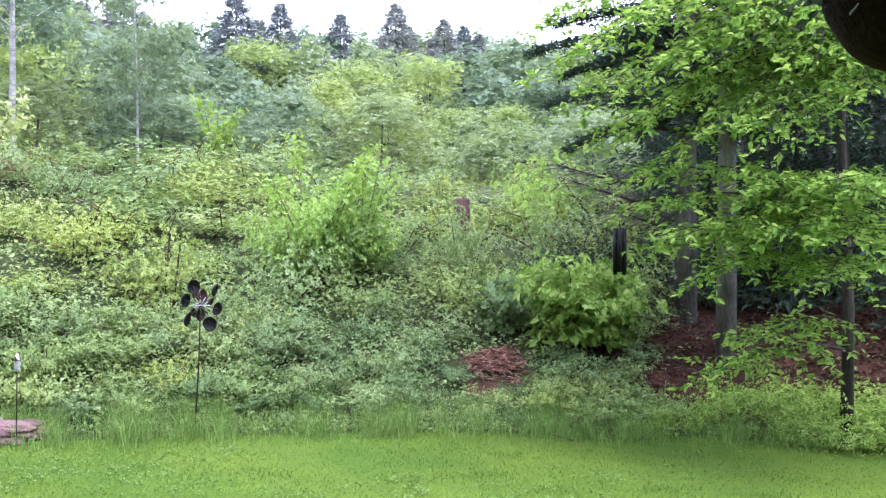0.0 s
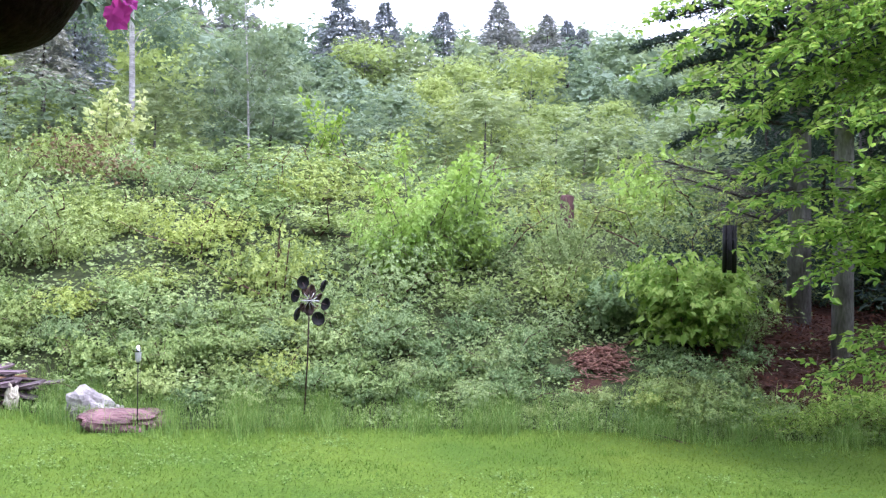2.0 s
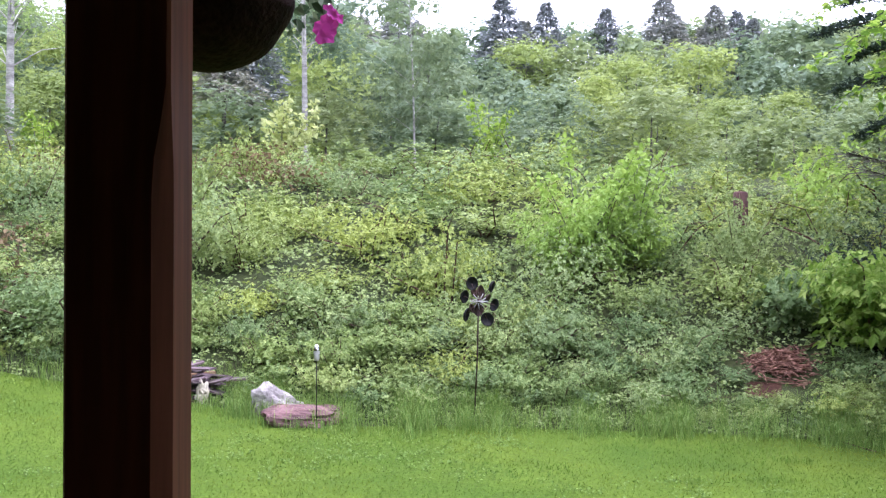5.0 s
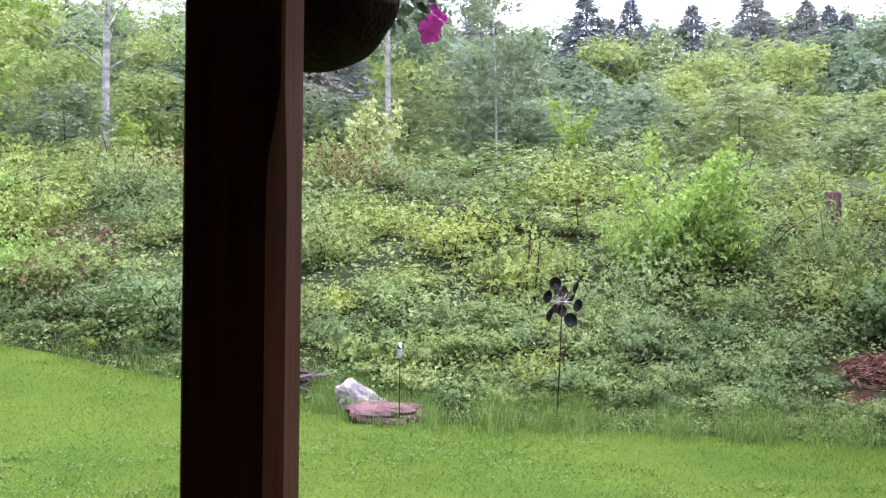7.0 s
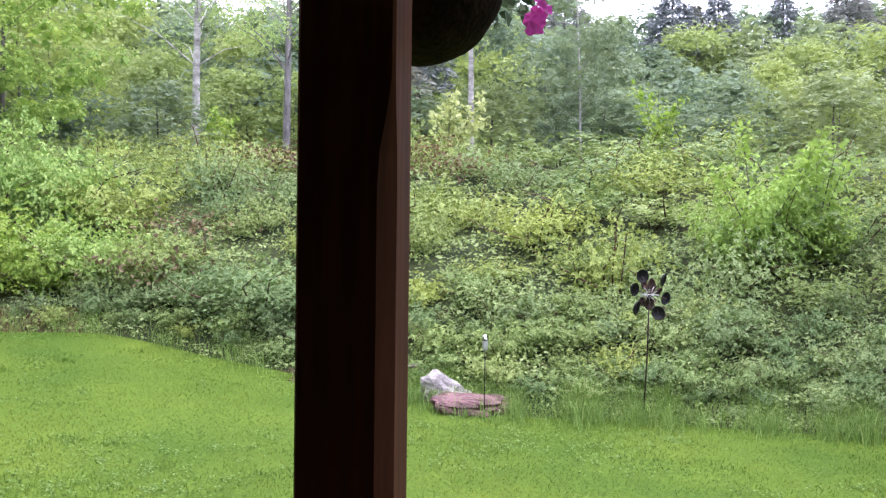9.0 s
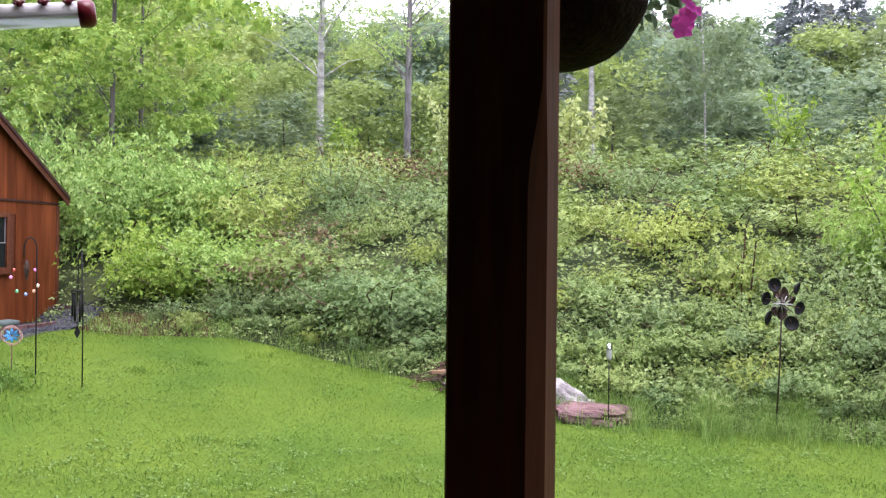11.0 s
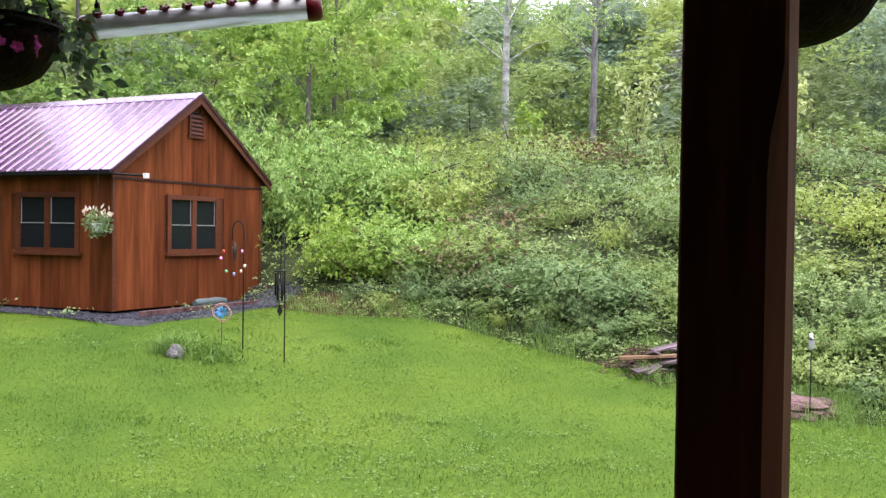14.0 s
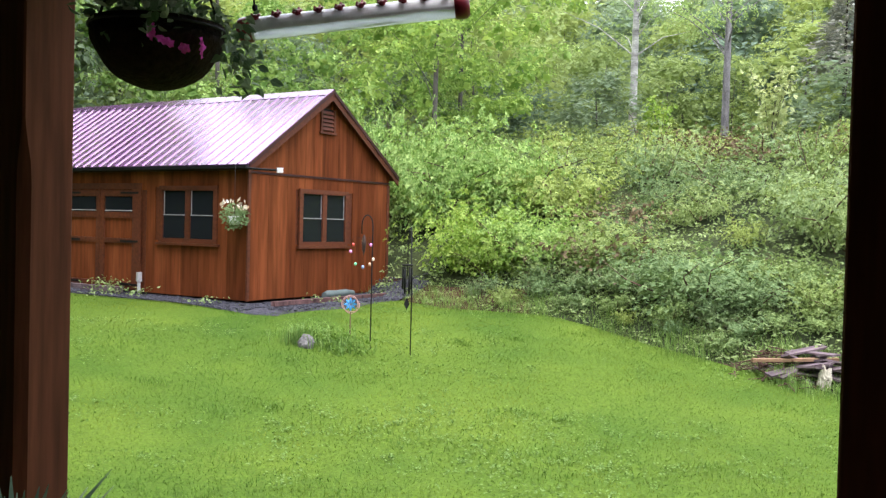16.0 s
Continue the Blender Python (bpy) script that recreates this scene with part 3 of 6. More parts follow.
# ---------------------------------------------------------------- shed
SHED_TURN = 107.5
SHED = Matrix.Translation((-13.796, 7.028, 0.688)) @ pose(0, 0, 0, 0, 0, SHED_TURN)
SW, SL, WALL, RIDGE = 3.77, 7.6, 2.25, 3.56
OVER = 0.15
shed = thing("garden_shed", SHED, "red-brown stained wooden shed with a burgundy metal roof", "shed")


def slab(xy, depth, axis):
    """A prism over a polygon: axis y gives polygon (x, z) and depth in y; axis x gives (y, z) and depth in x."""
    g, n = Geo(), len(xy)
    d0, d1 = depth
    vs = [(a, d0, b) if axis == "y" else (d0, a, b) for a, b in xy] + [(a, d1, b) if axis == "y" else (d1, a, b) for a, b in xy]
    return g.add(vs, [tuple(range(n)), tuple(range(2 * n - 1, n - 1, -1))] + [(i, n + i, n + (i + 1) % n, (i + 1) % n) for i in range(n)])


def roof_h(u):
    return WALL + (RIDGE - WALL) * (1 - abs(u - SW / 2) / (SW / 2))


core = slab([(0.03, 0.04), (SW - 0.03, 0.04), (SW - 0.03, WALL), (SW / 2, RIDGE - 0.05), (0.03, WALL)], (0.03, SL - 0.03), "y")
part("inner_wall", core, M_INSIDE, shed)
rng_b = random.Random(5)


def boards_across(n, width, make, holes):
    for i in range(n):
        a, b = i * width + 0.002, (i + 1) * width - 0.002
        spans = [(0.03, None)]
        for h0, h1, z0, z1 in holes:
            if b > h0 and a < h1:
                spans = [(0.03, z0), (z1, None)]
        for z0, z1 in spans:
            make(a, b, z0, z1, rng_b.uniform(0, 0.004))


gable_wall = part("gable_wall", slab([(0, 0.02), (SW, 0.02), (SW, WALL), (SW / 2, RIDGE), (0, WALL)], (0.0, 0.028), "y"), M_TRIM, shed)
boards_across(17, SW / 17, lambda a, b, z0, z1, j: part("siding_board", Geo().box(a, b, -0.02 - j, -0.002, z0, z1 or 2.075), M_SHED, gable_wall), [(1.2, 2.48, 0.93, 1.86)])
for i in range(17):
    a, b = i * SW / 17 + 0.002, (i + 1) * SW / 17 - 0.002
    if 1.715 < (a + b) / 2 < 2.055:
        part("gable_board", slab([(a, 2.115), (b, 2.115), (b, 2.93), (a, 2.93)], (-0.026, -0.002), "y"), M_SHED, gable_wall)
    else:
        part("gable_board", slab([(a, 2.115), (b, 2.115), (b, roof_h(b) - 0.01), (a, roof_h(a) - 0.01)], (-0.026, -0.002), "y"), M_SHED, gable_wall)
front_wall = part("front_wall", Geo().box(0, 0.028, 0.03, SL, 0.02, WALL), M_TRIM, shed)
boards_across(35, SL / 35, lambda a, b, z0, z1, j: part("siding_board", Geo().box(-0.02 - j, -0.002, a, b, z0, z1 or 2.2), M_SHED, front_wall), [(0.68, 2.02, 0.94, 1.85), (2.6, 4.62, 0.03, 1.8)])
for n_, g_ in (("back_wall", Geo().box(SW - 0.03, SW + 0.02, 0, SL, 0.03, WALL)), ("end_wall", slab([(0, 0.03), (SW, 0.03), (SW, WALL), (SW / 2, RIDGE - 0.02), (0, WALL)], (SL - 0.03, SL + 0.02), "y"))):
    part(n_, g_, M_SHED, shed)
part("corner_board", Geo().box(-0.034, 0.03, -0.034, -0.002, 0.02, 2.07, bevel=0.004), M_TRIM, shed)
part("far_corner_board", Geo().box(SW - 0.06, SW + 0.02, -0.036, -0.003, 0.02, 2.06, bevel=0.004), M_TRIM, shed)
part("drip_edge", Geo().box(-0.02, SW + 0.02, -0.04, -0.003, 2.08, 2.11), M_FASCIA, shed)
for y in (0.25, 1.8, 3.4, 5.0, 6.5, 7.7):
    part("skid", Geo().box(0.02, SW - 0.02, y - 0.08, y + 0.08, -0.12, 0.03), M_DARKBARK, shed)

# roof: sheets with raised ribs, ridge cap, rake boards
EAVE_U, EAVE_H, PEAK_H = -0.15, 2.21, 3.63
for side in (0, 1):
    e, m_ = (EAVE_U, SW / 2) if side == 0 else (SW - EAVE_U, SW / 2)
    sheet = part("roof_sheet", slab([(e, EAVE_H), (m_, PEAK_H), (m_, PEAK_H - 0.03), (e, EAVE_H - 0.03)], (-OVER, SL + 0.2), "y"), M_ROOF, shed, "burgundy ribbed metal roof sheet")
    sl = (PEAK_H - EAVE_H) / (m_ - e)
    nx = Vector((-sl, 0, 1)).normalized()
    for k in range(35):
        y = -OVER + 0.03 + 0.2283 * k
        vs = []
        for (px, pz) in ((e, EAVE_H), (m_, PEAK_H)):
            for dy, hh in ((-0.018, 0.001), (-0.009, 0.017), (0.009, 0.017), (0.018, 0.001)):
                vs.append((px + nx.x * hh, y + dy, pz + nx.z * hh))
        part("rib", Geo().add(vs, [(0, 1, 5, 4), (1, 2, 6, 5), (2, 3, 7, 6), (0, 3, 2, 1), (4, 5, 6, 7)]), M_ROOF, sheet)
    fl = [(e, EAVE_H - 0.035), (m_, PEAK_H - 0.035), (m_, PEAK_H - 0.175), (e, EAVE_H - 0.15)]
    part("rake_board", slab(fl, (-OVER + 0.004, -OVER + 0.03), "y"), M_TRIM, shed, "brown rake board")
    part("rake_flashing", slab([(e, EAVE_H + 0.022), (m_, PEAK_H + 0.022), (m_, PEAK_H - 0.05), (e, EAVE_H - 0.05)], (-OVER - 0.012, -OVER - 0.002), "y"), M_FASCIA, shed, "dark burgundy metal edge")
    part("soffit", slab([(e, EAVE_H - 0.035), (m_, PEAK_H - 0.035), (m_, PEAK_H - 0.055), (e, EAVE_H - 0.055)], (-OVER + 0.032, SL + 0.19), "y"), M_TRIM, shed)
part("ridge_cap", slab([(SW / 2 - 0.14, PEAK_H - 0.085), (SW / 2, PEAK_H + 0.03), (SW / 2 + 0.14, PEAK_H - 0.085), (SW / 2, PEAK_H + 0.008)], (-OVER - 0.014, SL + 0.21), "y"), M_ROOF, shed)
part("eave_board", Geo().box(EAVE_U - 0.006, EAVE_U + 0.012, -OVER + 0.034, SL + 0.18, EAVE_H - 0.1, EAVE_H - 0.034), M_FASCIA, shed)
gut = part("gutter", slab([(EAVE_U - 0.008, EAVE_H - 0.02), (EAVE_U - 0.075, EAVE_H - 0.02), (EAVE_U - 0.07, EAVE_H - 0.07), (EAVE_U - 0.012, EAVE_H - 0.078)], (-OVER, SL + 0.2), "y"), M_DARK, shed, "dark gutter along the eave")
part("outlet_rod", Geo().tube([(EAVE_U - 0.04, -OVER + 0.01, EAVE_H - 0.07), (EAVE_U - 0.04, -0.5, EAVE_H - 0.095), (EAVE_U - 0.04, -0.8, EAVE_H - 0.11)], 0.018, 8), M_DARK, gut)
part("gutter_end", Geo().box(EAVE_U - 0.075, EAVE_U - 0.005, -0.88, -0.8, EAVE_H - 0.15, EAVE_H - 0.075, bevel=0.01), M_WHITE, gut, "white end piece")


def shed_window(parent_name, m, w, h):
    """Double window: trim, centre post, two sashes each, dark glass."""
    win = part(parent_name, Geo().box(0, w, 0.0, 0.02, 0, h, m), M_INSIDE, shed)
    t = 0.075
    bars = [("side_trim", (-0.01, t, -0.055, -0.022, -0.02, h + 0.02)), ("side_trim", (w - t, w + 0.01, -0.055, -0.022, -0.02, h + 0.02)), ("head_trim", (t + 0.002, w - t - 0.002, -0.053, -0.022, h - 0.06, h + 0.018)),
            ("sill", (-0.06, w + 0.06, -0.085, -0.024, -0.065, -0.022)), ("bottom_trim", (t + 0.002, w - t - 0.002, -0.053, -0.022, -0.02, 0.05)), ("centre_post", (w / 2 - 0.055, w / 2 + 0.055, -0.053, -0.022, 0.052, h - 0.062))]
    for n, b in bars:
        part(n, Geo().box(*b, m), M_TRIM, win)
    for x0, x1 in ((t + 0.004, w / 2 - 0.057), (w / 2 + 0.057, w - t - 0.004)):
        mid = 0.05 + (h - 0.11) * 0.48
        part("pane", Geo().box(x0, x1, -0.014, -0.01, mid + 0.002, h - 0.063, m), M_GLASS, win, "dark window glass")
        part("pane", Geo().box(x0, x1, -0.026, -0.022, 0.052, mid - 0.002, m), M_GLASS, win, "dark window glass")
        part("sash_rail", Geo().box(x0, x1, -0.036, -0.008, mid, mid + 0.016, m), M_SASH, win, "grey sash rail")
        part("sash_stile", Geo().box(x1 - 0.014, x1, -0.022, -0.006, mid + 0.018, h - 0.064, m), M_SASH, win)
    return win


shed_window("gable_window", Matrix.Translation((1.19, 0, 0.925)), 1.3, 0.94)
# the front wall runs along y and faces -x
TURN_F = Matrix(((0, 1, 0, 0), (1, 0, 0, 0), (0, 0, 1, 0), (0, 0, 0, 1)))
shed_window("front_window", Matrix.Translation((0, 0.66, 0.935)) @ TURN_F, 1.37, 0.92)

vent = part("gable_vent", Geo().box(1.715, 2.055, -0.03, -0.004, 2.93, 3.31), M_DARK, shed, "louvred gable vent")
for b in ((1.685, 1.735), (2.035, 2.085)):
    part("vent_trim", Geo().box(b[0], b[1], -0.06, -0.032, 2.91, 3.3), M_TRIM, vent)
part("vent_sill", Geo().box(1.665, 2.105, -0.066, -0.03, 2.87, 2.91), M_TRIM, vent)
for k in range(5):
    part("louvre", Geo().add([(1.737, -0.06, 2.945 + k * 0.07), (2.033, -0.06, 2.945 + k * 0.07), (2.033, -0.034, 2.995 + k * 0.07), (1.737, -0.034, 2.995 + k * 0.07),
                              (1.737, -0.06, 2.935 + k * 0.07), (2.033, -0.06, 2.935 + k * 0.07), (2.033, -0.034, 2.985 + k * 0.07), (1.737, -0.034, 2.985 + k * 0.07)],
                             [(0, 1, 2, 3), (7, 6, 5, 4), (0, 4, 5, 1), (1, 5, 6, 2), (2, 6, 7, 3), (3, 7, 4, 0)]), M_TRIM, vent)

for v0, v1 in ((2.626, 3.604), (3.612, 4.59)):
    door = part("shed_door", Geo().box(-0.018, -0.002, v0, v1, 0.06, 1.8), M_SHED, shed, "red-brown plank double door leaf with a small window")
    for n, (a, b, z0, z1) in {"stile": (v0, v0 + 0.11, 0.06, 1.8), "other_stile": (v1 - 0.11, v1, 0.06, 1.8)}.items():
        part("stile", Geo().box(-0.045, -0.02, a, b, z0, z1), M_TRIM, door)
    for z0, z1 in ((1.69, 1.8), (1.3, 1.41), (0.86, 0.95), (0.06, 0.18)):
        part("rail", Geo().box(-0.043, -0.02, v0 + 0.112, v1 - 0.112, z0, z1), M_TRIM, door)
    part("pane", Geo().box(-0.03, -0.022, v0 + 0.114, v1 - 0.114, 1.412, 1.688), M_GLASS, door, "dark door glass")
    part("glazing_bar", Geo().box(-0.036, -0.031, v0 + 0.114, v1 - 0.114, 1.43, 1.445), M_GREYPIPE, door)
    hv = v0 if v0 < 3 else v1
    for z in (0.9, 1.75, 0.14):
        s = 1 if v0 < 3 else -1
        part("strap_hinge", Geo().box(-0.052, -0.046, min(hv - 0.05 * s, hv + 0.42 * s), max(hv - 0.05 * s, hv + 0.42 * s), z - 0.018, z + 0.018), M_DARK, door, "black strap hinge")
for v0, v1 in ((2.51, 2.62), (4.6, 4.71)):
    part("door_trim", Geo().box(-0.05, -0.024, v0, v1, 0.04, 1.92), M_TRIM, shed)
part("door_head", Geo().box(-0.048, -0.024, 2.622, 4.598, 1.81, 1.92), M_TRIM, shed)


def wall_basket():
    rng = np.random.default_rng(21)
    ob = thing("flower_basket", SHED @ pose(-0.25, 0.05, 1.36), "white-flowered leafy hanging basket under the shed eave", "hanging basket")
    part("pot", Geo().lathe([(0.001, -0.12), (0.07, -0.12), (0.11, 0.02), (0.105, 0.02), (0.001, 0.0)], 16), M_WHITE, ob)
    part("hanger", Geo().tube([(0, 0, 0.02), (0.0, 0, 0.84)], 0.004, 5), M_DARK, ob)
    d = sphere_points(rng, 420) * np.array([0.24, 0.24, 0.22]) * rng.uniform(0.5, 1, (420, 1)) + np.array([0, 0, 0.02])
    part("foliage", leaves("foliage", rng, d, 0.06, M_BRAMBLE, up=0.7), M_BRAMBLE, ob, "green leaves")
    d = sphere_points(rng, 26) * np.array([0.22, 0.22, 0.1]) + np.array([0, 0, 0.2])
    vs, fs = flower_arrays(rng, d, [0.032] * 26)
    part("blossom", array_mesh("blossom", vs, fs, M_WHITEPETAL), M_WHITEPETAL, ob, "cream and pink blossom")


wall_basket()


def conduit():
    p = SHED @ Vector((-0.1, 2.46, 0))
    ob = thing("utility_pipe", Matrix.Translation((p.x, p.y, float(ground_z(p.x, p.y)))), "short grey utility pipe standing by the shed wall", "pipe")
    part("pipe", Geo().tube([(0, 0, -0.05), (0, 0, 0.3)], 0.028, 12), M_GREYPIPE, ob)
    part("junction_box", Geo().box(-0.045, 0.045, -0.04, 0.04, 0.26, 0.42, bevel=0.01), M_GREYPIPE, ob)


conduit()


def gravel_pad():
    rng = np.random.default_rng(31)
    vs, fs = [], []
    ring = []
    for k in range(60):
        t = 2 * math.pi * k / 60
        u = SW / 2 - 0.45 + (SW / 2 + 0.15) * max(-1, min(1, 1.35 * math.cos(t))) * (1 + 0.05 * math.sin(5 * t))
        v = SL / 2 + (SL / 2 + 1.2) * max(-1, min(1, 1.35 * math.sin(t))) * (1 + 0.03 * math.sin(7 * t + 1))
        p = SHED @ Vector((u, v, 0))
        ring.append((p.x, p.y))
    cx, cy = np.mean(ring, 0)
    for q in np.linspace(0, 1, 12):
        for x, y in ring:
            X, Y = cx + (x - cx) * q, cy + (y - cy) * q
            vs.append((X, Y, float(ground_z(X, Y)) + (0.03 if q < 0.96 else 0.004)))
    for i in range(11):
        fs += [(i * 60 + k, (i + 1) * 60 + k, (i + 1) * 60 + (k + 1) % 60, i * 60 + (k + 1) % 60) for k in range(60)]
    tagged(new("gravel_pad", Geo().add(vs, fs, True).mesh("gravel_pad", M_GRAVEL)), "dark blue-grey gravel spread round the shed", "gravel", kind="structure")
    # loose stones along the two sides that are seen
    m = 2600
    side = rng.uniform(0, 1, m) < 0.5
    u = np.where(side, rng.uniform(-0.2, SW - 0.2, m), rng.uniform(-0.7, 0.0, m))
    v = np.where(side, rng.uniform(-1.1, -0.02, m), rng.uniform(-0.5, 5.5, m))
    c, s = math.cos(radians(SHED_TURN)), math.sin(radians(SHED_TURN))
    X, Y = -13.796 + c * u - s * v, 7.028 + s * u + c * v
    at = np.stack([X, Y, ground_z(X, Y) + 0.04], 1)
    r = rng.uniform(0.012, 0.032, m)
    octa = np.array([(1, 0, 0), (-1, 0, 0), (0, 1, 0), (0, -1, 0), (0, 0, 0.7), (0, 0, -0.7)])
    tri = np.array([(0, 2, 4), (2, 1, 4), (1, 3, 4), (3, 0, 4), (2, 0, 5), (1, 2, 5), (3, 1, 5), (0, 3, 5)])
    V = at[:, None, :] + octa[None] * r[:, None, None] * rng.uniform(0.6, 1.3, (m, 6, 1))
    Fc = tri[None] + (np.arange(m) * 6)[:, None, None]
    tagged(new("gravel_stones", array_mesh("gravel_stones", V.reshape(-1, 3), Fc.reshape(-1, 3), M_GRAVEL)), "loose dark gravel stones beside the shed", "gravel", kind="stuff")


gravel_pad()


def edging_and_hose():
    """A timber laid along the gravel and a rolled tarp by the wall."""
    p = SHED @ Vector((1.7, -0.62, 0))
    ob = thing("landscape_timber", Matrix.Translation((p.x, p.y, float(ground_z(p.x, p.y)) + 0.035)) @ pose(0, 0, 0, 0, 0, SHED_TURN), "thin reddish edging timber lying on the gravel", "timber")
    part("beam", Geo().box(-1.75, 1.75, -0.045, 0.045, 0, 0.07, bevel=0.01), M_STUMP, ob)
    p = SHED @ Vector((2.05, -0.25, 0))
    ob = thing("rolled_tarp", Matrix.Translation((p.x, p.y, float(ground_z(p.x, p.y)) + 0.03)) @ pose(0, 0, 0, 0, 0, SHED_TURN), "grey-green rolled tarp lying against the shed", "tarp")
    pts = [(-0.42 + 0.12 * k, 0.02 * math.sin(k * 2), 0.075 + 0.01 * math.sin(k * 3)) for k in range(8)]
    part("roll", Geo().tube(pts, [0.05, 0.075, 0.08, 0.07, 0.082, 0.075, 0.07, 0.04], 12), M_HOSE, ob)


def shed_foot():
    """A pale sleeper under the doors and the weeds that stand along the walls."""
    rng = np.random.default_rng(61)
    p = SHED @ Vector((-0.2, 3.75, 0))
    ob = thing("door_sleeper", Matrix.Translation((p.x, p.y, float(ground_z(p.x, p.y)) + 0.032)) @ pose(0, 0, 0, 0, 0, SHED_TURN), "weathered pale timber lying below the shed doors", "timber")
    part("beam", Geo().box(-0.05, 0.05, -0.95, 1.1, 0, 0.1, bevel=0.01), M_PLANK, ob)
    spots_ = ((-0.42, 3.0, 0.3, 120), (-0.4, 2.75, 0.26, 90), (-0.38, 2.1, 0.16, 50), (-0.5, 0.4, 0.16, 40), (0.95, -0.6, 0.16, 22), (1.3, -0.75, 0.14, 24))
    at = []
    for u, v, h, n in spots_:
        q = SHED @ Vector((u, v, 0))
        xy = np.array([q.x, q.y]) + rng.normal(size=(n, 2)) * (0.09 + 0.25 * h)
        z = ground_z(xy[:, 0], xy[:, 1]) + 0.03 + h * rng.uniform(0, 1, n) ** 1.3
        at.append(np.stack([xy[:, 0], xy[:, 1], z], 1))
    at = np.concatenate(at)
    tagged(new("shed_weeds", leaves("shed_weeds", rng, at, 0.06, M_BRAMBLE, up=0.9)), "leafy weeds growing in the gravel along the shed", "weeds", kind="stuff")


edging_and_hose()
shed_foot()


# ---------------------------------------------------------------- yard things
def windmill():
    base = spot(-2.484, 10.72)
    head = Vector((-2.41, 10.62, 1.47))
    ob = thing("wind_spinner", Matrix.Translation(base), "rusty brown metal wind spinner with cupped petals on a pole", "wind spinner")
    h = head - base
    part("pole", Geo().tube([(0, 0, -0.1), h * 0.5 + Vector((0.012, 0, 0)), h], [0.009, 0.009, 0.008], 8), M_RUST, ob)
    part("hub", Geo().lathe([(0.001, -0.05), (0.022, -0.045), (0.03, 0), (0.022, 0.045), (0.001, 0.05)], 12, Matrix.Translation(h) @ pose(0, 0, 0, 80, 0, 20)), M_RUST, ob)
    # petals: across, up, forward, size, turn, roll; a double ring, each cup turned its own way
    frame_ = Matrix.Translation(h) @ pose(0, 0, 0, 90, 0, 13)
    for x, y, z, size, turn, roll, mat in ((-0.08, 0.205, 0.05, 0.077, 18, 0, M_DARK), (-0.17, 0.055, 0.04, 0.075, 48, -8, M_DARK), (0.02, 0.1, -0.05, 0.082, 58, 8, M_RUST), (0.15, 0.17, 0.04, 0.074, 74, -16, M_DARK),
                                           (0.19, -0.045, 0.05, 0.074, -50, -20, M_DARK), (0.1, -0.21, 0.05, 0.08, 8, 30, M_DARK), (-0.007, -0.1, -0.05, 0.082, 42, 0, M_RUST), (-0.145, -0.155, 0.04, 0.082, 70, -14, M_DARK),
                                           (-0.08, -0.09, -0.05, 0.06, 62, 20, M_RUST), (0.1, 0.03, -0.05, 0.06, 66, -30, M_RUST), (-0.06, 0.1, -0.05, 0.062, 60, 25, M_RUST)):
        c = Vector((x, y, z))
        arm = part("arm", Geo().tube([frame_ @ Vector((0, 0, 0)), frame_ @ (c * 0.6), frame_ @ c], 0.0045, 5), M_RUST, ob)
        cup = [(0.001, -0.026), (size * 0.5, -0.02), (size * 0.85, -0.004), (size, 0.014), (size * 0.94, 0.016), (size * 0.8, 0.001), (size * 0.4, -0.014), (0.001, -0.02)]
        m = frame_ @ Matrix.Translation(c) @ pose(0, 0, 0, 0, 0, roll) @ pose(0, 0, 0, 0, turn, 0) @ Matrix.Diagonal((0.96, 1.04, 1, 1))
        part("petal", Geo().lathe(cup, 16, m), mat, arm, "cupped dark metal petal")
    for k in range(10):
        t = 2 * math.pi * k / 10
        part("rod", Geo().tube([frame_ @ Vector((0.02 * math.cos(t), 0.02 * math.sin(t), 0.03)), frame_ @ Vector((0.1 * math.cos(t + 0.4), 0.1 * math.sin(t + 0.4), 0.0))], 0.004, 5), M_GREYPIPE, ob, "worn metal rod")
    part("axle", Geo().tube([frame_ @ Vector((-0.1, 0.0, 0.06)), frame_ @ Vector((0.11, -0.004, 0.07))], 0.006, 6), M_GREYPIPE, ob)


windmill()


def solar_light():
    base = spot(-4.045, 9.69)
    ob = thing("garden_light", Matrix.Translation(base), "small solar stake light with a bright steel cap", "garden light")
    part("stake", Geo().tube([(0, 0, -0.05), (0, 0, 0.8)], 0.006, 8), M_DARK, ob)
    part("lamp_body", Geo().lathe([(0.001, 0.77), (0.02, 0.775), (0.03, 0.8), (0.034, 0.875), (0.036, 0.885)], 16), M_GREYPIPE, ob)
    part("cap", Geo().lathe([(0.036, 0.886), (0.036, 0.893), (0.026, 0.935), (0.014, 0.952), (0.001, 0.957)], 16), M_MIRROR, ob, "bright steel cap")


solar_light()


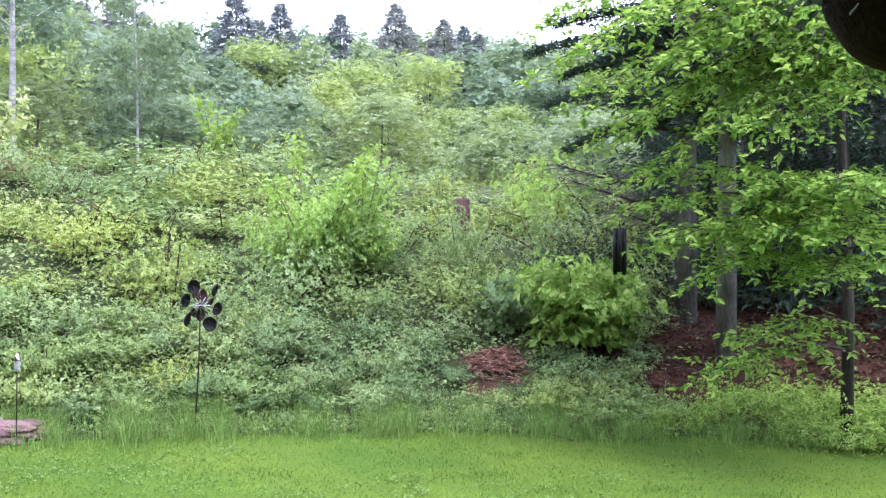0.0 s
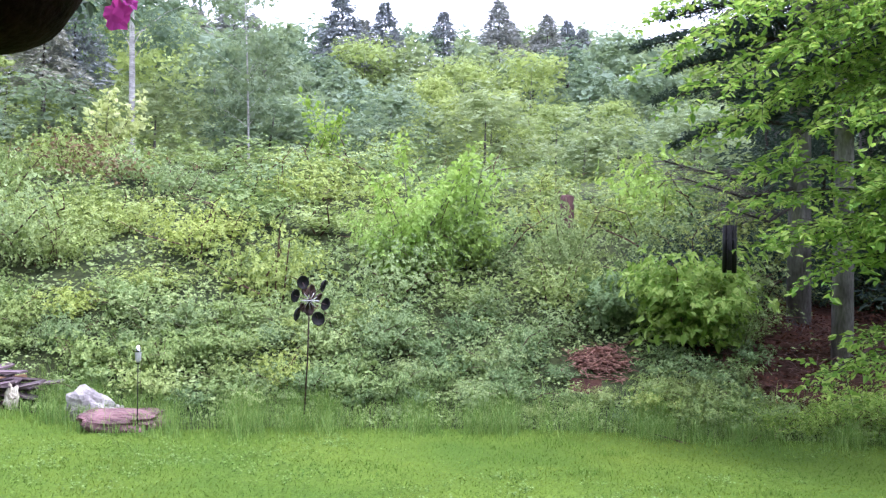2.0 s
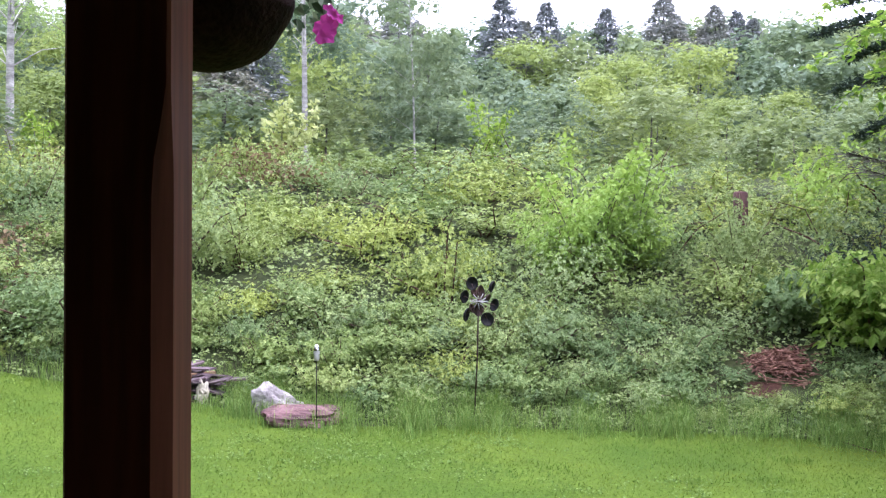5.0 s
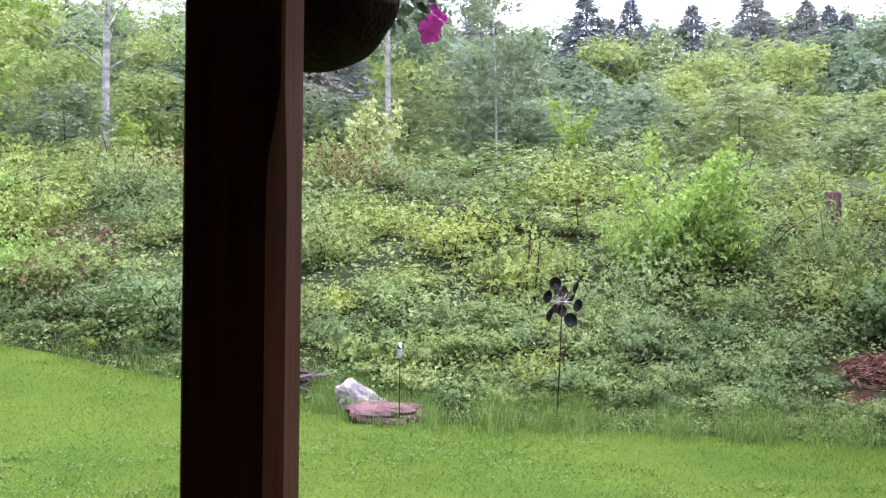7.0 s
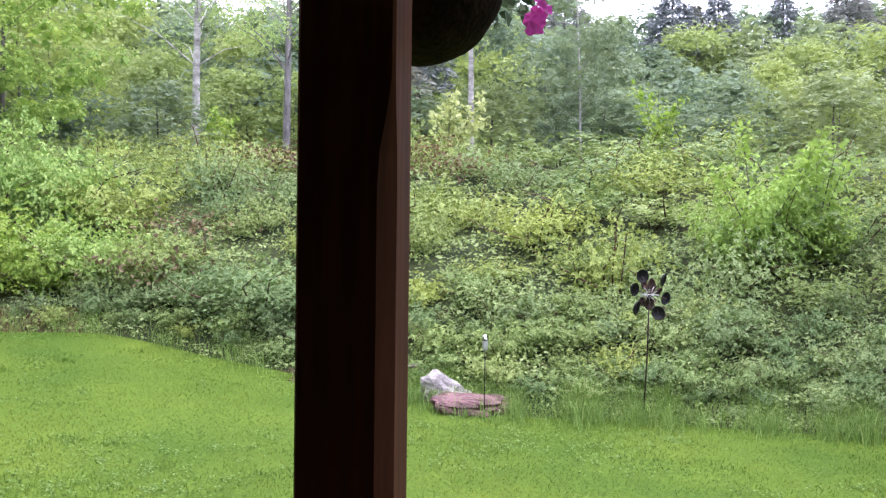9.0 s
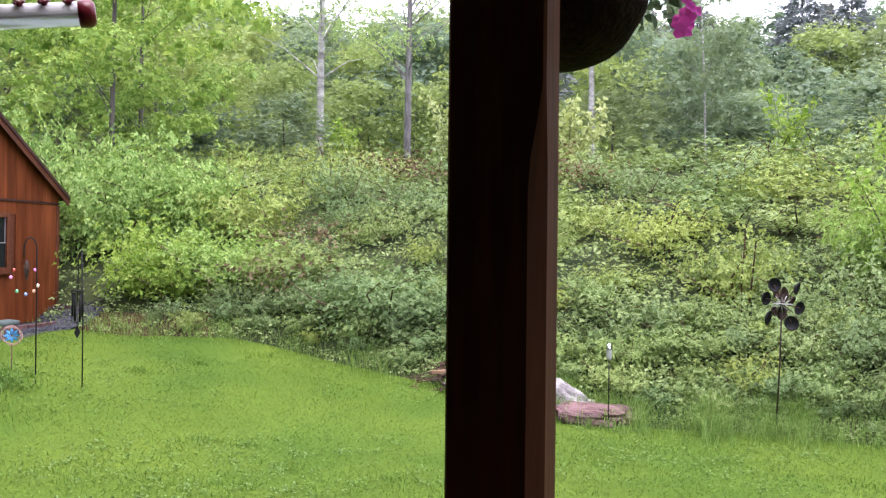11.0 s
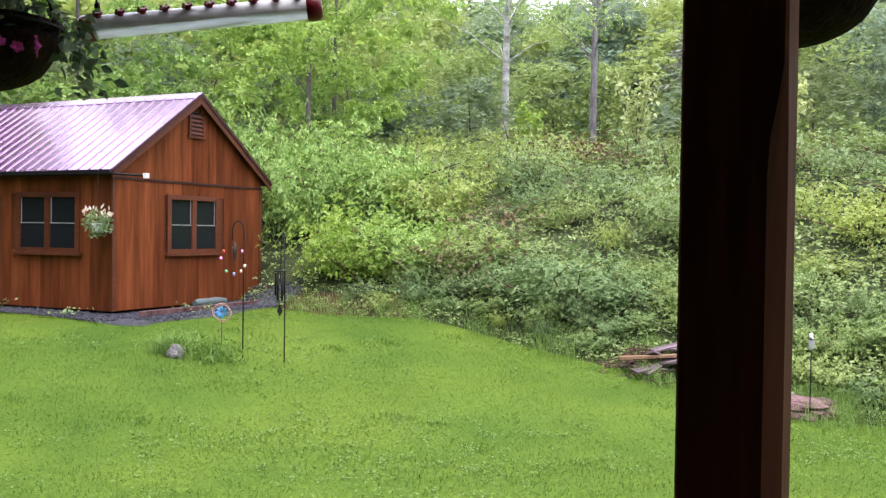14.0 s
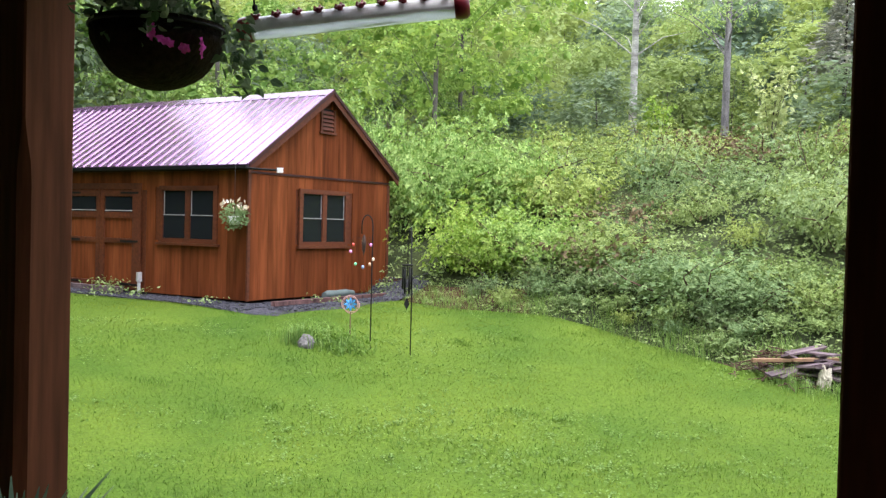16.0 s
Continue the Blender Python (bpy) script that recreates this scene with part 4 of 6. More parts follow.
def rock(name, at, dims, turn, mat, label, seed, strata=False, ragged=0.0, slope=0.0, tip=(0, 0)):
    """An irregular stone: a cut-up ball pushed about by noise, its foot in the turf."""
    bm = bmesh.new()
    bmesh.ops.create_icosphere(bm, subdivisions=4, radius=1)
    off = Vector((seed * 3.1, seed * 1.7, 0))
    for v in bm.verts:
        p = v.co.copy()
        n = noise.noise(p * 1.3 + off) * 0.32 + noise.noise(p * 3.1 + off) * 0.14 + noise.noise(p * 7 + off) * 0.05
        n += ragged * (abs(noise.noise(p * 2.2 + off)) - 0.25) * 1.2
        q = p * (1 + n)
        if strata:
            q.z = q.z if q.z < 0.25 else 0.25 + (q.z - 0.25) * 0.45
            step = round(q.z * 6) / 6
            q.z = q.z * 0.55 + step * 0.45
        q.z *= 1 - slope * max(0, p.x + 0.35)
        v.co = Vector((q.x * dims[0], q.y * dims[1], q.z * dims[2]))
    me = bpy.data.meshes.new(name)
    bm.to_mesh(me)
    bm.free()
    me.materials.append(mat)
    ob = new(name, me)
    ob.matrix_world = Matrix.Translation(at) @ pose(0, 0, 0, 0, 0, turn) @ pose(0, 0, 0, tip[0], tip[1], 0)
    return tagged(ob, label, "rock")


rock("flat_rock", spot(-4.32, 10.02, 0.06), (0.46, 0.3, 0.23), 30, M_REDROCK, "flat layered pink-red sandstone slab lying on the lawn edge", 1, True, 0.3, 0.12, (9, 3))
rock("pale_rock", spot(-4.78, 10.3, 0.06), (0.31, 0.2, 0.29), 18, M_WHITEROCK, "pale quartz boulder behind the red slab", 2, ragged=0.3, slope=0.62)
rock("small_stone", spot(-10.5, 6.13, 0.04), (0.1, 0.085, 0.12), 30, M_GREYSTONE, "small grey stone in the lawn by the stakes", 3)
rock("pale_chunk", spot(-5.84, 10.4, 0.1), (0.075, 0.055, 0.16), 15, M_PALEWOOD, "pale cream weathered chunk leaning on the plank pile", 6, ragged=0.5)


def plank_pile():
    rng = random.Random(11)
    for k in range(22):
        x, y = -6.08 + rng.uniform(-0.24, 0.26), 10.55 + rng.uniform(-0.2, 0.25)
        L = rng.uniform(0.4, 0.95)
        lay = 0.02 + 0.0075 * k
        ob = thing("scrap_plank", Matrix.Translation(spot(x, y, lay)) @ pose(0, 0, 0, rng.uniform(-22, 22), rng.uniform(-20, 20), 25 + rng.uniform(-60, 60)), "weathered grey-pink scrap board in a heap", "plank", "heap of scrap boards")
        part("board", Geo().box(-L / 2, L / 2, -0.06, 0.06, -0.012, 0.012), M_PLANK, ob)
    ob = thing("scrap_plank", Matrix.Translation(spot(-6.28, 10.45, 0.22)) @ pose(0, 0, 0, 3, -2, 50), "long tan board lying on top of a heap", "plank", "heap of scrap boards")
    part("board", Geo().box(-0.5, 0.55, -0.035, 0.035, -0.018, 0.018), M_YELLOWPLANK, ob)


plank_pile()


def twig_heap(name, x, y, rx, ry, count, label, seed, height=0.25, mat=None):
    rng = random.Random(seed)
    g = Geo()
    for k in range(count):
        px, py = x + rng.gauss(0, rx * 0.5), y + rng.gauss(0, ry * 0.5)
        a, L = rng.uniform(0, 6.28), rng.uniform(0.12, 0.45)
        fall = max(0, 1 - ((px - x) / rx) ** 2 - ((py - y) / ry) ** 2)
        p = spot(px, py, 0.02 + height * fall * rng.uniform(0.2, 1))
        d = Vector((math.cos(a), math.sin(a), rng.uniform(-0.35, 0.35))) * L / 2
        g.tube([p - d, p + Vector((0, 0, rng.uniform(-0.02, 0.03))), p + d], [rng.uniform(0.005, 0.014), 0.009, 0.004], 4, False)
    tagged(new(name, g.mesh(name, mat or M_TWIG)), label, "brush heap", kind="stuff")


twig_heap("twig_heap", 1.085, 12.6, 0.36, 0.34, 330, "heap of dead reddish-brown twigs on the bank", 1, 0.12, M_REDTWIG)
twig_heap("fallen_twigs", 4.3, 12.4, 2.2, 1.6, 650, "dead reddish twigs strewn under the trees", 2, 0.12)
twig_heap("scattered_brush", -6.5, 10.45, 0.5, 0.4, 110, "dry brush round the heap of boards", 3, 0.2)
rock("mossy_stump", spot(3.66, 11.05, 0.03), (0.27, 0.2, 0.09), 25, M_MOSSY, "low mossy orange-brown rotten stump under the trees", 5)


def stump_post(x, y, r, h, mat, label):
    ob = thing("tree_stump", Matrix.Translation(spot(x, y)), label, "tree stump")
    part("stump", Geo().lathe([(r * 1.25, -0.1), (r * 1.05, 0.12), (r, h * 0.5), (r * 0.97, h), (r * 0.8, h + 0.03), (0.001, h + 0.01)], 14), mat, ob)
    return ob


stump_post(0.87, 17.5, 0.13, 1.06, M_STUMP, "reddish broken stump standing in the brambles")


def hook_stand(name, base, h, label, reach=0.12, turn=0):
    ob = thing(name, Matrix.Translation(base) @ pose(0, 0, 0, 0, 0, turn), label, "shepherd hook")
    pts = [(0, 0, -0.1), (0, 0, h * 0.5), (0, 0, h - reach)] + [(-reach * 0.5 * (1 - math.cos(a)), 0, h - reach + reach * math.sin(a)) for a in np.linspace(0.3, 3.0, 9)] + [(-reach * 1.0, 0, h - reach - 0.1)]
    part("rod", Geo().tube(pts, 0.008, 7), M_DARK, ob)
    return ob


def spinner_stand():
    base = spot(-10.028, 6.786)
    ob = hook_stand("shepherd_hook", base, 1.72, "black shepherd hook with a coloured wind spinner", 0.14, 50)
    mob = thing("glass_mobile", Matrix.Translation(base) @ pose(0, 0, 0, 0, 0, 50) @ pose(-0.11, 0, 1.42), "dark hanging ornament with bright coloured glass drops", "wind ornament")
    part("ornament", Geo().lathe([(0.001, 0.05), (0.018, 0.02), (0.03, -0.06), (0.02, -0.15), (0.001, -0.22)], 14), M_RUST, mob)
    cols = [((0.9, 0.72, 0.35), -0.01, -0.035), ((0.8, 0.25, 0.6), 0.092, -0.08), ((0.85, 0.3, 0.65), -0.167, -0.168), ((0.2, 0.6, 0.3), -0.101, -0.328), ((0.25, 0.35, 0.7), -0.007, -0.364), ((0.9, 0.75, 0.6), 0.123, -0.262), ((0.8, 0.45, 0.3), 0.08, -0.328), ((0.7, 0.1, 0.08), -0.135, -0.08)]
    for c, x, z in cols:
        m = plain("coloured_glass", c, 0.15)
        part("wire", Geo().tube([(0, 0, 0), (x * 0.9, 0, z * 0.4 + 0.05), (x, 0, z)], 0.0014, 4), M_DARK, mob)
        part("glass_drop", Geo().lathe([(0.001, z - 0.024), (0.015, z - 0.015), (0.019, z), (0.014, z + 0.015), (0.001, z + 0.024)], 10, Matrix.Translation((x, 0, 0))), m, mob)


spinner_stand()


def chime_stand():
    base = spot(-9.547, 7.063)
    ob = thing("shepherd_hook", Matrix.Translation(base) @ pose(0, 0, 0, 0, 0, 50), "black double-rod shepherd hook holding a small wind chime", "shepherd hook")
    part("rod", Geo().tube([(0, 0, -0.1), (0, 0, 0.8), (-0.02, 0, 1.62)], 0.008, 7), M_DARK, ob)
    part("rod", Geo().tube([(-0.06, 0, 1.0), (-0.055, 0, 1.3), (-0.05, 0, 1.58), (-0.02, 0, 1.62)], 0.006, 6), M_DARK, ob)
    ch = thing("wind_chime", Matrix.Translation(base) @ pose(0, 0, 0, 0, 0, 50) @ pose(-0.06, 0, 1.0), "small black wind chime with a diamond sail", "wind chime")
    part("top_disc", Geo().lathe([(0.001, 0.155), (0.075, 0.15), (0.075, 0.135), (0.001, 0.13)], 18), M_DARK, ch)
    part("hanger", Geo().tube([(0, 0, 0.15), (0, 0, 0.3)], 0.003, 5), M_DARK, ch)
    for k in range(6):
        t = k * math.pi / 3
        L = 0.28 + 0.03 * (k % 3)
        part("chime_tube", Geo().tube([(0.055 * math.cos(t), 0.055 * math.sin(t), 0.12), (0.055 * math.cos(t), 0.055 * math.sin(t), 0.12 - L)], 0.012, 10), M_DARK, ch)
    part("cord", Geo().tube([(0, 0, 0.13), (0, 0, -0.28)], 0.0025, 4), M_DARK, ch)
    part("sail", Geo().add([(0, -0.004, -0.26), (0.035, -0.004, -0.35), (0, -0.004, -0.42), (-0.035, -0.004, -0.35), (0, 0.004, -0.26), (0.035, 0.004, -0.35), (0, 0.004, -0.42), (-0.035, 0.004, -0.35)],
                           [(0, 1, 2, 3), (7, 6, 5, 4), (0, 4, 5, 1), (1, 5, 6, 2), (2, 6, 7, 3), (3, 7, 4, 0)]), M_DARK, ch)


chime_stand()


def pinwheel():
    base = spot(-10.38, 6.711)
    ob = thing("pinwheel", Matrix.Translation(base), "blue pinwheel in looped copper wire on a thin stake", "pinwheel")
    part("stake", Geo().tube([(0, 0, -0.05), (0, 0, 0.42)], 0.007, 6), M_TWIG, ob)
    blue = plain("blue_metal", (0.04, 0.28, 0.62), 0.3)
    copper = plain("copper_wire", (0.42, 0.25, 0.22), 0.45, 0.2)
    face = pose(0, 0, 0.52, 90, 0, 58)
    for k in range(3):
        tilt = face @ pose(0, 0, 0, 0, 25 * (k - 1), 40 * k)
        part("wire_loop", Geo().tube([tilt @ Vector((0.1 * math.cos(t), 0.12 * math.sin(t), 0)) for t in np.linspace(0, 2 * math.pi, 25)], 0.004, 5, False), copper, ob)
    for k in range(8):
        m = face @ pose(0, 0, 0, 0, 0, 45 * k) @ pose(0, 0, 0, 25, 0, 0)
        vs = [m @ Vector(p) for p in ((0.01, 0, 0), (0.05, 0.022, 0.006), (0.095, 0.0, 0), (0.05, -0.022, -0.006), (0.05, 0, 0.012))]
        part("vane", Geo().add(vs, [(0, 1, 4), (1, 2, 4), (2, 3, 4), (3, 0, 4), (3, 2, 1, 0)]), blue, ob, "blue vane")


pinwheel()


# ---------------------------------------------------------------- grass and low plants
def blades(rng, x, y, h, w, lean, segments=1):
    n = len(x)
    z = ground_z(x, y)
    a = rng.uniform(0, 2 * np.pi, n)
    b = np.stack([x, y, z], 1)
    s = np.stack([np.cos(a), np.sin(a), np.zeros(n)], 1) * (w / 2)[:, None]
    d = np.stack([-np.sin(a), np.cos(a), np.zeros(n)], 1) * (lean * rng.uniform(-1, 1, n) * h)[:, None]
    up = np.array([0, 0, 1.0])
    if segments == 1:
        vs = np.stack([b - s, b + s, b + d + up * h[:, None]], 1)
        return vs.reshape(-1, 3), np.arange(n * 3).reshape(n, 3)
    mid = b + d * 0.3 + up * (h * 0.6)[:, None]
    tip = b + d * 1.1 + up * (h * (1 - 0.2 * lean))[:, None]
    vs = np.stack([b - s, b + s, mid + s * 0.8, mid - s * 0.8, tip + s * 0.05, tip - s * 0.05], 1).reshape(-1, 3)
    k = np.arange(n)[:, None] * 6
    return vs, np.concatenate([k + np.array([[0, 1, 2, 3]]), k + np.array([[3, 2, 4, 5]])])


def lawn_grass():
    rng = np.random.default_rng(41)
    n = 300000
    az = rng.uniform(-31, 78, n)
    r = 5.5 + (18.0 - 5.5) * rng.uniform(0, 1, n) ** 0.85
    x, y = -np.sin(np.radians(az)) * r, np.cos(np.radians(az)) * r
    c, s = math.cos(radians(SHED_TURN)), math.sin(radians(SHED_TURN))
    u, v = (x + 13.796) * c + (y - 7.028) * s, -(x + 13.796) * s + (y - 7.028) * c
    keep = (beyond_edge(x, y) < 0.25) & ~((u > -0.6) & (v > -0.8) & (v < 8) & (u < 5))
    x, y = x[keep], y[keep]
    patch = 0.5 + 0.5 * np.sin(x * 1.9 + 2 * np.sin(y * 0.7)) * np.sin(y * 1.6 + x * 0.5)
    h = rng.uniform(0.01, 0.026, len(x)) * (0.75 + 0.7 * patch)
    vs, fs = blades(rng, x, y, h, rng.uniform(0.004, 0.008, len(x)), 2.4)
    tagged(new("lawn_grass", array_mesh("lawn_grass", vs, fs, M_GRASS)), "short mown bright green grass of the lawn", "grass", kind="stuff")
    # tufts left long here and there
    xs, ys = [], []
    for k in range(80):
        a, rr = rng.uniform(-25, 74), rng.uniform(6.2, 14)
        cx, cy = polar(a, rr)
        if beyond_edge(cx, cy) < -0.6:
            w = rng.uniform(0.06, 0.2)
            xs.append(cx + rng.normal(size=90) * w * 1.5)
            ys.append(cy + rng.normal(size=90) * w)
    x, y = np.concatenate(xs), np.concatenate(ys)
    vs, fs = blades(rng, x, y, rng.uniform(0.03, 0.075, len(x)), rng.uniform(0.004, 0.008, len(x)), 1.3, 2)
    tagged(new("grass_tufts", array_mesh("grass_tufts", vs, fs, M_TUFT)), "taller grass tufts standing out of the lawn", "grass", kind="stuff")
    # clover and small weeds: clusters that gather in drifts
    n = 5500
    az, r = rng.uniform(-30, 76, n), rng.uniform(5.8, 16, n)
    x, y = -np.sin(np.radians(az)) * r, np.cos(np.radians(az)) * r
    drift = np.sin(x * 0.9 + 1.3) * np.sin(y * 1.1 - x * 0.3) + 0.6 * np.sin(x * 2.7 + y) * np.sin(y * 3.1) + rng.normal(size=n) * 0.45 + 0.3 * (x < -4)
    keep = (drift > 0.55) & (beyond_edge(x, y) < -0.2)
    x, y = x[keep], y[keep]
    k = 14
    wide = rng.uniform(0.03, 0.11, (len(x), 1))
    cx = (x[:, None] + rng.normal(size=(len(x), k)) * wide).ravel()
    cy = (y[:, None] + rng.normal(size=(len(x), k)) * wide).ravel()
    at = np.stack([cx, cy, ground_z(cx, cy) + rng.uniform(0.015, 0.04, len(cx))], 1)
    tagged(new("clover", leaves("clover", rng, at, 0.024, M_CLOVER, up=1.6, width=0.9)), "pale clover and weeds in drifts over the lawn", "clover", kind="stuff")


lawn_grass()


def edge_grass():
    rng = np.random.default_rng(42)
    n = 62000
    az = rng.uniform(-30, 58, n)
    clump = 0.25 + 0.7 * np.sin(az * 0.9 + 0.6 * np.sin(az * 0.31)) * np.sin(az * 0.37 + 1) + 0.3 * np.sin(az * 2.3 + 1.7 * np.sin(az * 0.53))
    clump = np.maximum(clump, -0.12)
    e = rng.normal(size=n) * 0.32 + 0.2
    ok = (rng.uniform(-0.45, 0.9, n) < clump) & ((az < 33) | (rng.uniform(0, 1, n) < 0.25))
    az, e, clump = az[ok], e[ok], clump[ok]
    r = np.interp(az, EDGE_AZ, EDGE_R) + e
    x, y = -np.sin(np.radians(az)) * r, np.cos(np.radians(az)) * r
    h = rng.uniform(0.08, 0.4, len(x)) * (0.7 + 0.4 * np.clip(clump, -1, 1))
    vs, fs = blades(rng, x, y, h, rng.uniform(0.003, 0.007, len(x)), 1.5, 2)
    tagged(new("tall_grass", array_mesh("tall_grass", vs, fs, M_TALL)), "tall uncut grass along the lawn's edge", "grass", kind="stuff")
    # weeds round the rocks and the board heap
    xs = np.concatenate([-5.1 + rng.normal(size=300) * 0.16, -4.25 + rng.normal(size=200) * 0.4, -5.9 + rng.normal(size=160) * 0.25])
    ys = np.concatenate([10.1 + rng.normal(size=300) * 0.16, 9.66 + rng.normal(size=200) * 0.06, 10.1 + rng.normal(size=160) * 0.1])
    vs, fs = blades(rng, xs, ys, rng.uniform(0.06, 0.26, 660) * np.repeat([1.0, 0.75, 0.9], [300, 200, 160]), rng.uniform(0.004, 0.009, 660), 0.9, 2)
    tagged(new("rock_weeds", array_mesh("rock_weeds", vs, fs, M_TALL)), "uncut grass and weeds round the rocks", "grass", kind="stuff")
    # lilies and weeds by the stakes
    xs = np.concatenate([-10.75 + rng.normal(size=260) * 0.12, -10.35 + rng.normal(size=200) * 0.25])
    ys = np.concatenate([6.2 + rng.normal(size=260) * 0.12, 6.45 + rng.normal(size=200) * 0.16])
    vs, fs = blades(rng, xs, ys, rng.uniform(0.1, 0.34, 460), rng.uniform(0.008, 0.014, 460), 0.9, 2)
    tagged(new("daylily_clump", array_mesh("daylily_clump", vs, fs, M_TALL)), "clumps of strappy lily leaves in the lawn", "plant", kind="stuff")
    at = np.stack([-10.3 + rng.normal(size=380) * 0.3, 6.5 + rng.normal(size=380) * 0.18, np.zeros(380)], 1)
    at[:, 2] = ground_z(at[:, 0], at[:, 1]) + rng.uniform(0.02, 0.2, 380)
    tagged(new("bed_weeds", leaves("bed_weeds", rng, at, 0.06, M_TUFT, up=0.9)), "low leafy weeds round the stakes and stone", "plant", kind="stuff")


edge_grass()


# ---------------------------------------------------------------- shrubs
def rosettes(rng, at, axis, leaf, k=5, width=0.6, droop=0.3, full=False):
    """Whorls of k leaves spread round an axis at each place."""
    n = len(at)
    axis = unit(axis)
    ref = unit(np.cross(axis, rng.normal(size=(n, 3))))
    oth = np.cross(axis, ref)
    ang = (2 * np.pi / k) * (np.arange(k)[None] + rng.uniform(-0.3, 0.3, (n, k))) + rng.uniform(0, 6.28, (n, 1))
    d = ref[:, None] * np.cos(ang)[..., None] + oth[:, None] * np.sin(ang)[..., None]
    d = unit(d + axis[:, None] * rng.uniform(-0.15, 0.5, (n, k))[..., None] - np.array([0, 0, 1.0]) * (droop * rng.uniform(0.2, 1.4, (n, k)))[..., None])
    nor = np.broadcast_to(axis[:, None], d.shape) + rng.normal(size=d.shape) * 0.28
    nor = unit(nor - d * (nor * d).sum(2, keepdims=True))
    s = np.cross(nor, d)
    L = (np.broadcast_to(np.asarray(leaf, float).reshape(-1, 1), (n, k)) * rng.uniform(0.6, 1.25, (n, k)))[..., None]
    p = at[:, None] + d * L * 0.12
    W = L * width
    if full:
        q = [p, p + d * L * 0.28 + s * W * 0.5 + nor * L * 0.07, p + d * L * 0.7 + s * W * 0.36 + nor * L * 0.02, p + d * L - nor * L * 0.14,
             p + d * L * 0.7 - s * W * 0.36 + nor * L * 0.02, p + d * L * 0.28 - s * W * 0.5 + nor * L * 0.07]
        vs = np.stack(q, 2).reshape(-1, 3)
        b = np.arange(n * k)[:, None] * 6
        return vs, np.concatenate([b + np.array([[0, 1, 2, 3]]), b + np.array([[0, 3, 4, 5]])])
    q = [p, p + d * L * 0.42 + s * W * 0.5 + nor * L * 0.1, p + d * L - nor * L * 0.08, p + d * L * 0.42 - s * W * 0.5 + nor * L * 0.1]
    return np.stack(q, 2).reshape(-1, 3), np.arange(n * k * 4).reshape(n * k, 4)


def joined(pieces):
    o, vs, fs = 0, [], []
    for v, f in pieces:
        vs.append(v)
        fs.append(f + o)
        o += len(v)
    return np.concatenate(vs), np.concatenate(fs)


def bush_meshes(seed, leaf, count, mat, width=0.62, full=False, shape=1.0, up=1.2, canes=34, k=5, upright=0.0, arch=0.55):
    """A shrub one metre in radius: arching canes set with whorls of leaves, and leaves in its inside."""
    rng = np.random.default_rng(seed)
    a = rng.uniform(0, 2 * np.pi, canes)
    reach = np.sqrt(rng.uniform(0.02, 1, canes)) * (1 - 0.55 * upright)
    top = shape * (1.08 - 0.5 * reach ** 2) * rng.uniform(0.62, 1.12, canes)
    side = np.stack([np.cos(a), np.sin(a)], 1)
    base = side * (rng.uniform(0.0, 0.4, canes) * (1 - 0.3 * upright))[:, None]
    nodes = max(4, int(count * 0.8 / (k * canes)))
    t = np.clip(np.linspace(0.22, 1.0, nodes)[None] + rng.normal(size=(canes, nodes)) * 0.03, 0.1, 1.03)
    xy = base[:, None] + side[:, None] * ((reach[:, None] * t ** 1.5)[..., None])
    z = top[:, None] * ((1 + arch) * t - arch * t * t) / (1 + arch * 0.3)
    jit = 0.07 * (1.25 - 0.6 * t)[..., None]
    at = np.concatenate([xy, z[..., None]], 2) + rng.normal(size=(canes, nodes, 3)) * jit
    at[..., 2] = np.maximum(at[..., 2], 0.02)
    out = np.concatenate([np.broadcast_to(side[:, None], xy.shape), np.zeros(z.shape + (1,))], 2)
    axis = out * (0.25 + 0.75 * t * reach[:, None])[..., None] + np.array([0, 0, up]) + rng.normal(size=at.shape) * 0.3
    size = leaf * (1.12 - 0.42 * t)
    pieces = [rosettes(rng, at.reshape(-1, 3), axis.reshape(-1, 3), size.ravel(), k, width, 0.35, full)]
    m = count // 5
    d = sphere_points(rng, m)
    d[:, 2] = np.abs(d[:, 2])
    inner = d * np.array([0.8, 0.8, 0.72 * shape]) * rng.uniform(0.35, 1.0, (m, 1)) + np.array([0, 0, 0.03])
    pieces.append(leaf_arrays(rng, inner, leaf, width=width, out=d, full=full, up=up))
    st = []
    for j in range(4):
        p = [tuple(np.array([*base[j], 0]) * 0.5 - np.array([0, 0, 0.12]))] + [tuple(at[j, i]) for i in (0, nodes // 2, nodes - 1)]
        st.append(Geo().tube(p, [0.016, 0.012, 0.008, 0.003], 5, False).mesh("stem", M_TWIG))
    vs, fs = joined(pieces)
    return st, array_mesh("foliage", vs, fs, mat)


def make_bush(name, meshes, label, group="", category="shrub"):
    ob = thing(name, Matrix.Identity(4), label, category, group)
    for s in meshes[0]:
        part("stem", s, None, ob)
    part("foliage", meshes[1], None, ob)
    return ob


class Stock:
    """Gives the first plant itself, then copies of it."""

    def __init__(self, ob):
        self.ob, self.fresh = ob, True

    def put(self, m):
        if self.fresh:
            self.fresh = False
            self.ob.matrix_world = m
            return self.ob
        keep = self.ob.matrix_basis.copy()
        self.ob.matrix_basis = Matrix.Identity(4)
        c = copy_thing(self.ob, m)
        self.ob.matrix_basis = keep
        return c


def placed(x, y, turn, sx, sz, dz=0.0, tilt=0.0):
    return Matrix.Translation(spot(x, y, dz)) @ pose(0, 0, 0, tilt, 0, turn) @ Matrix.Diagonal((sx, sx, sz, 1))


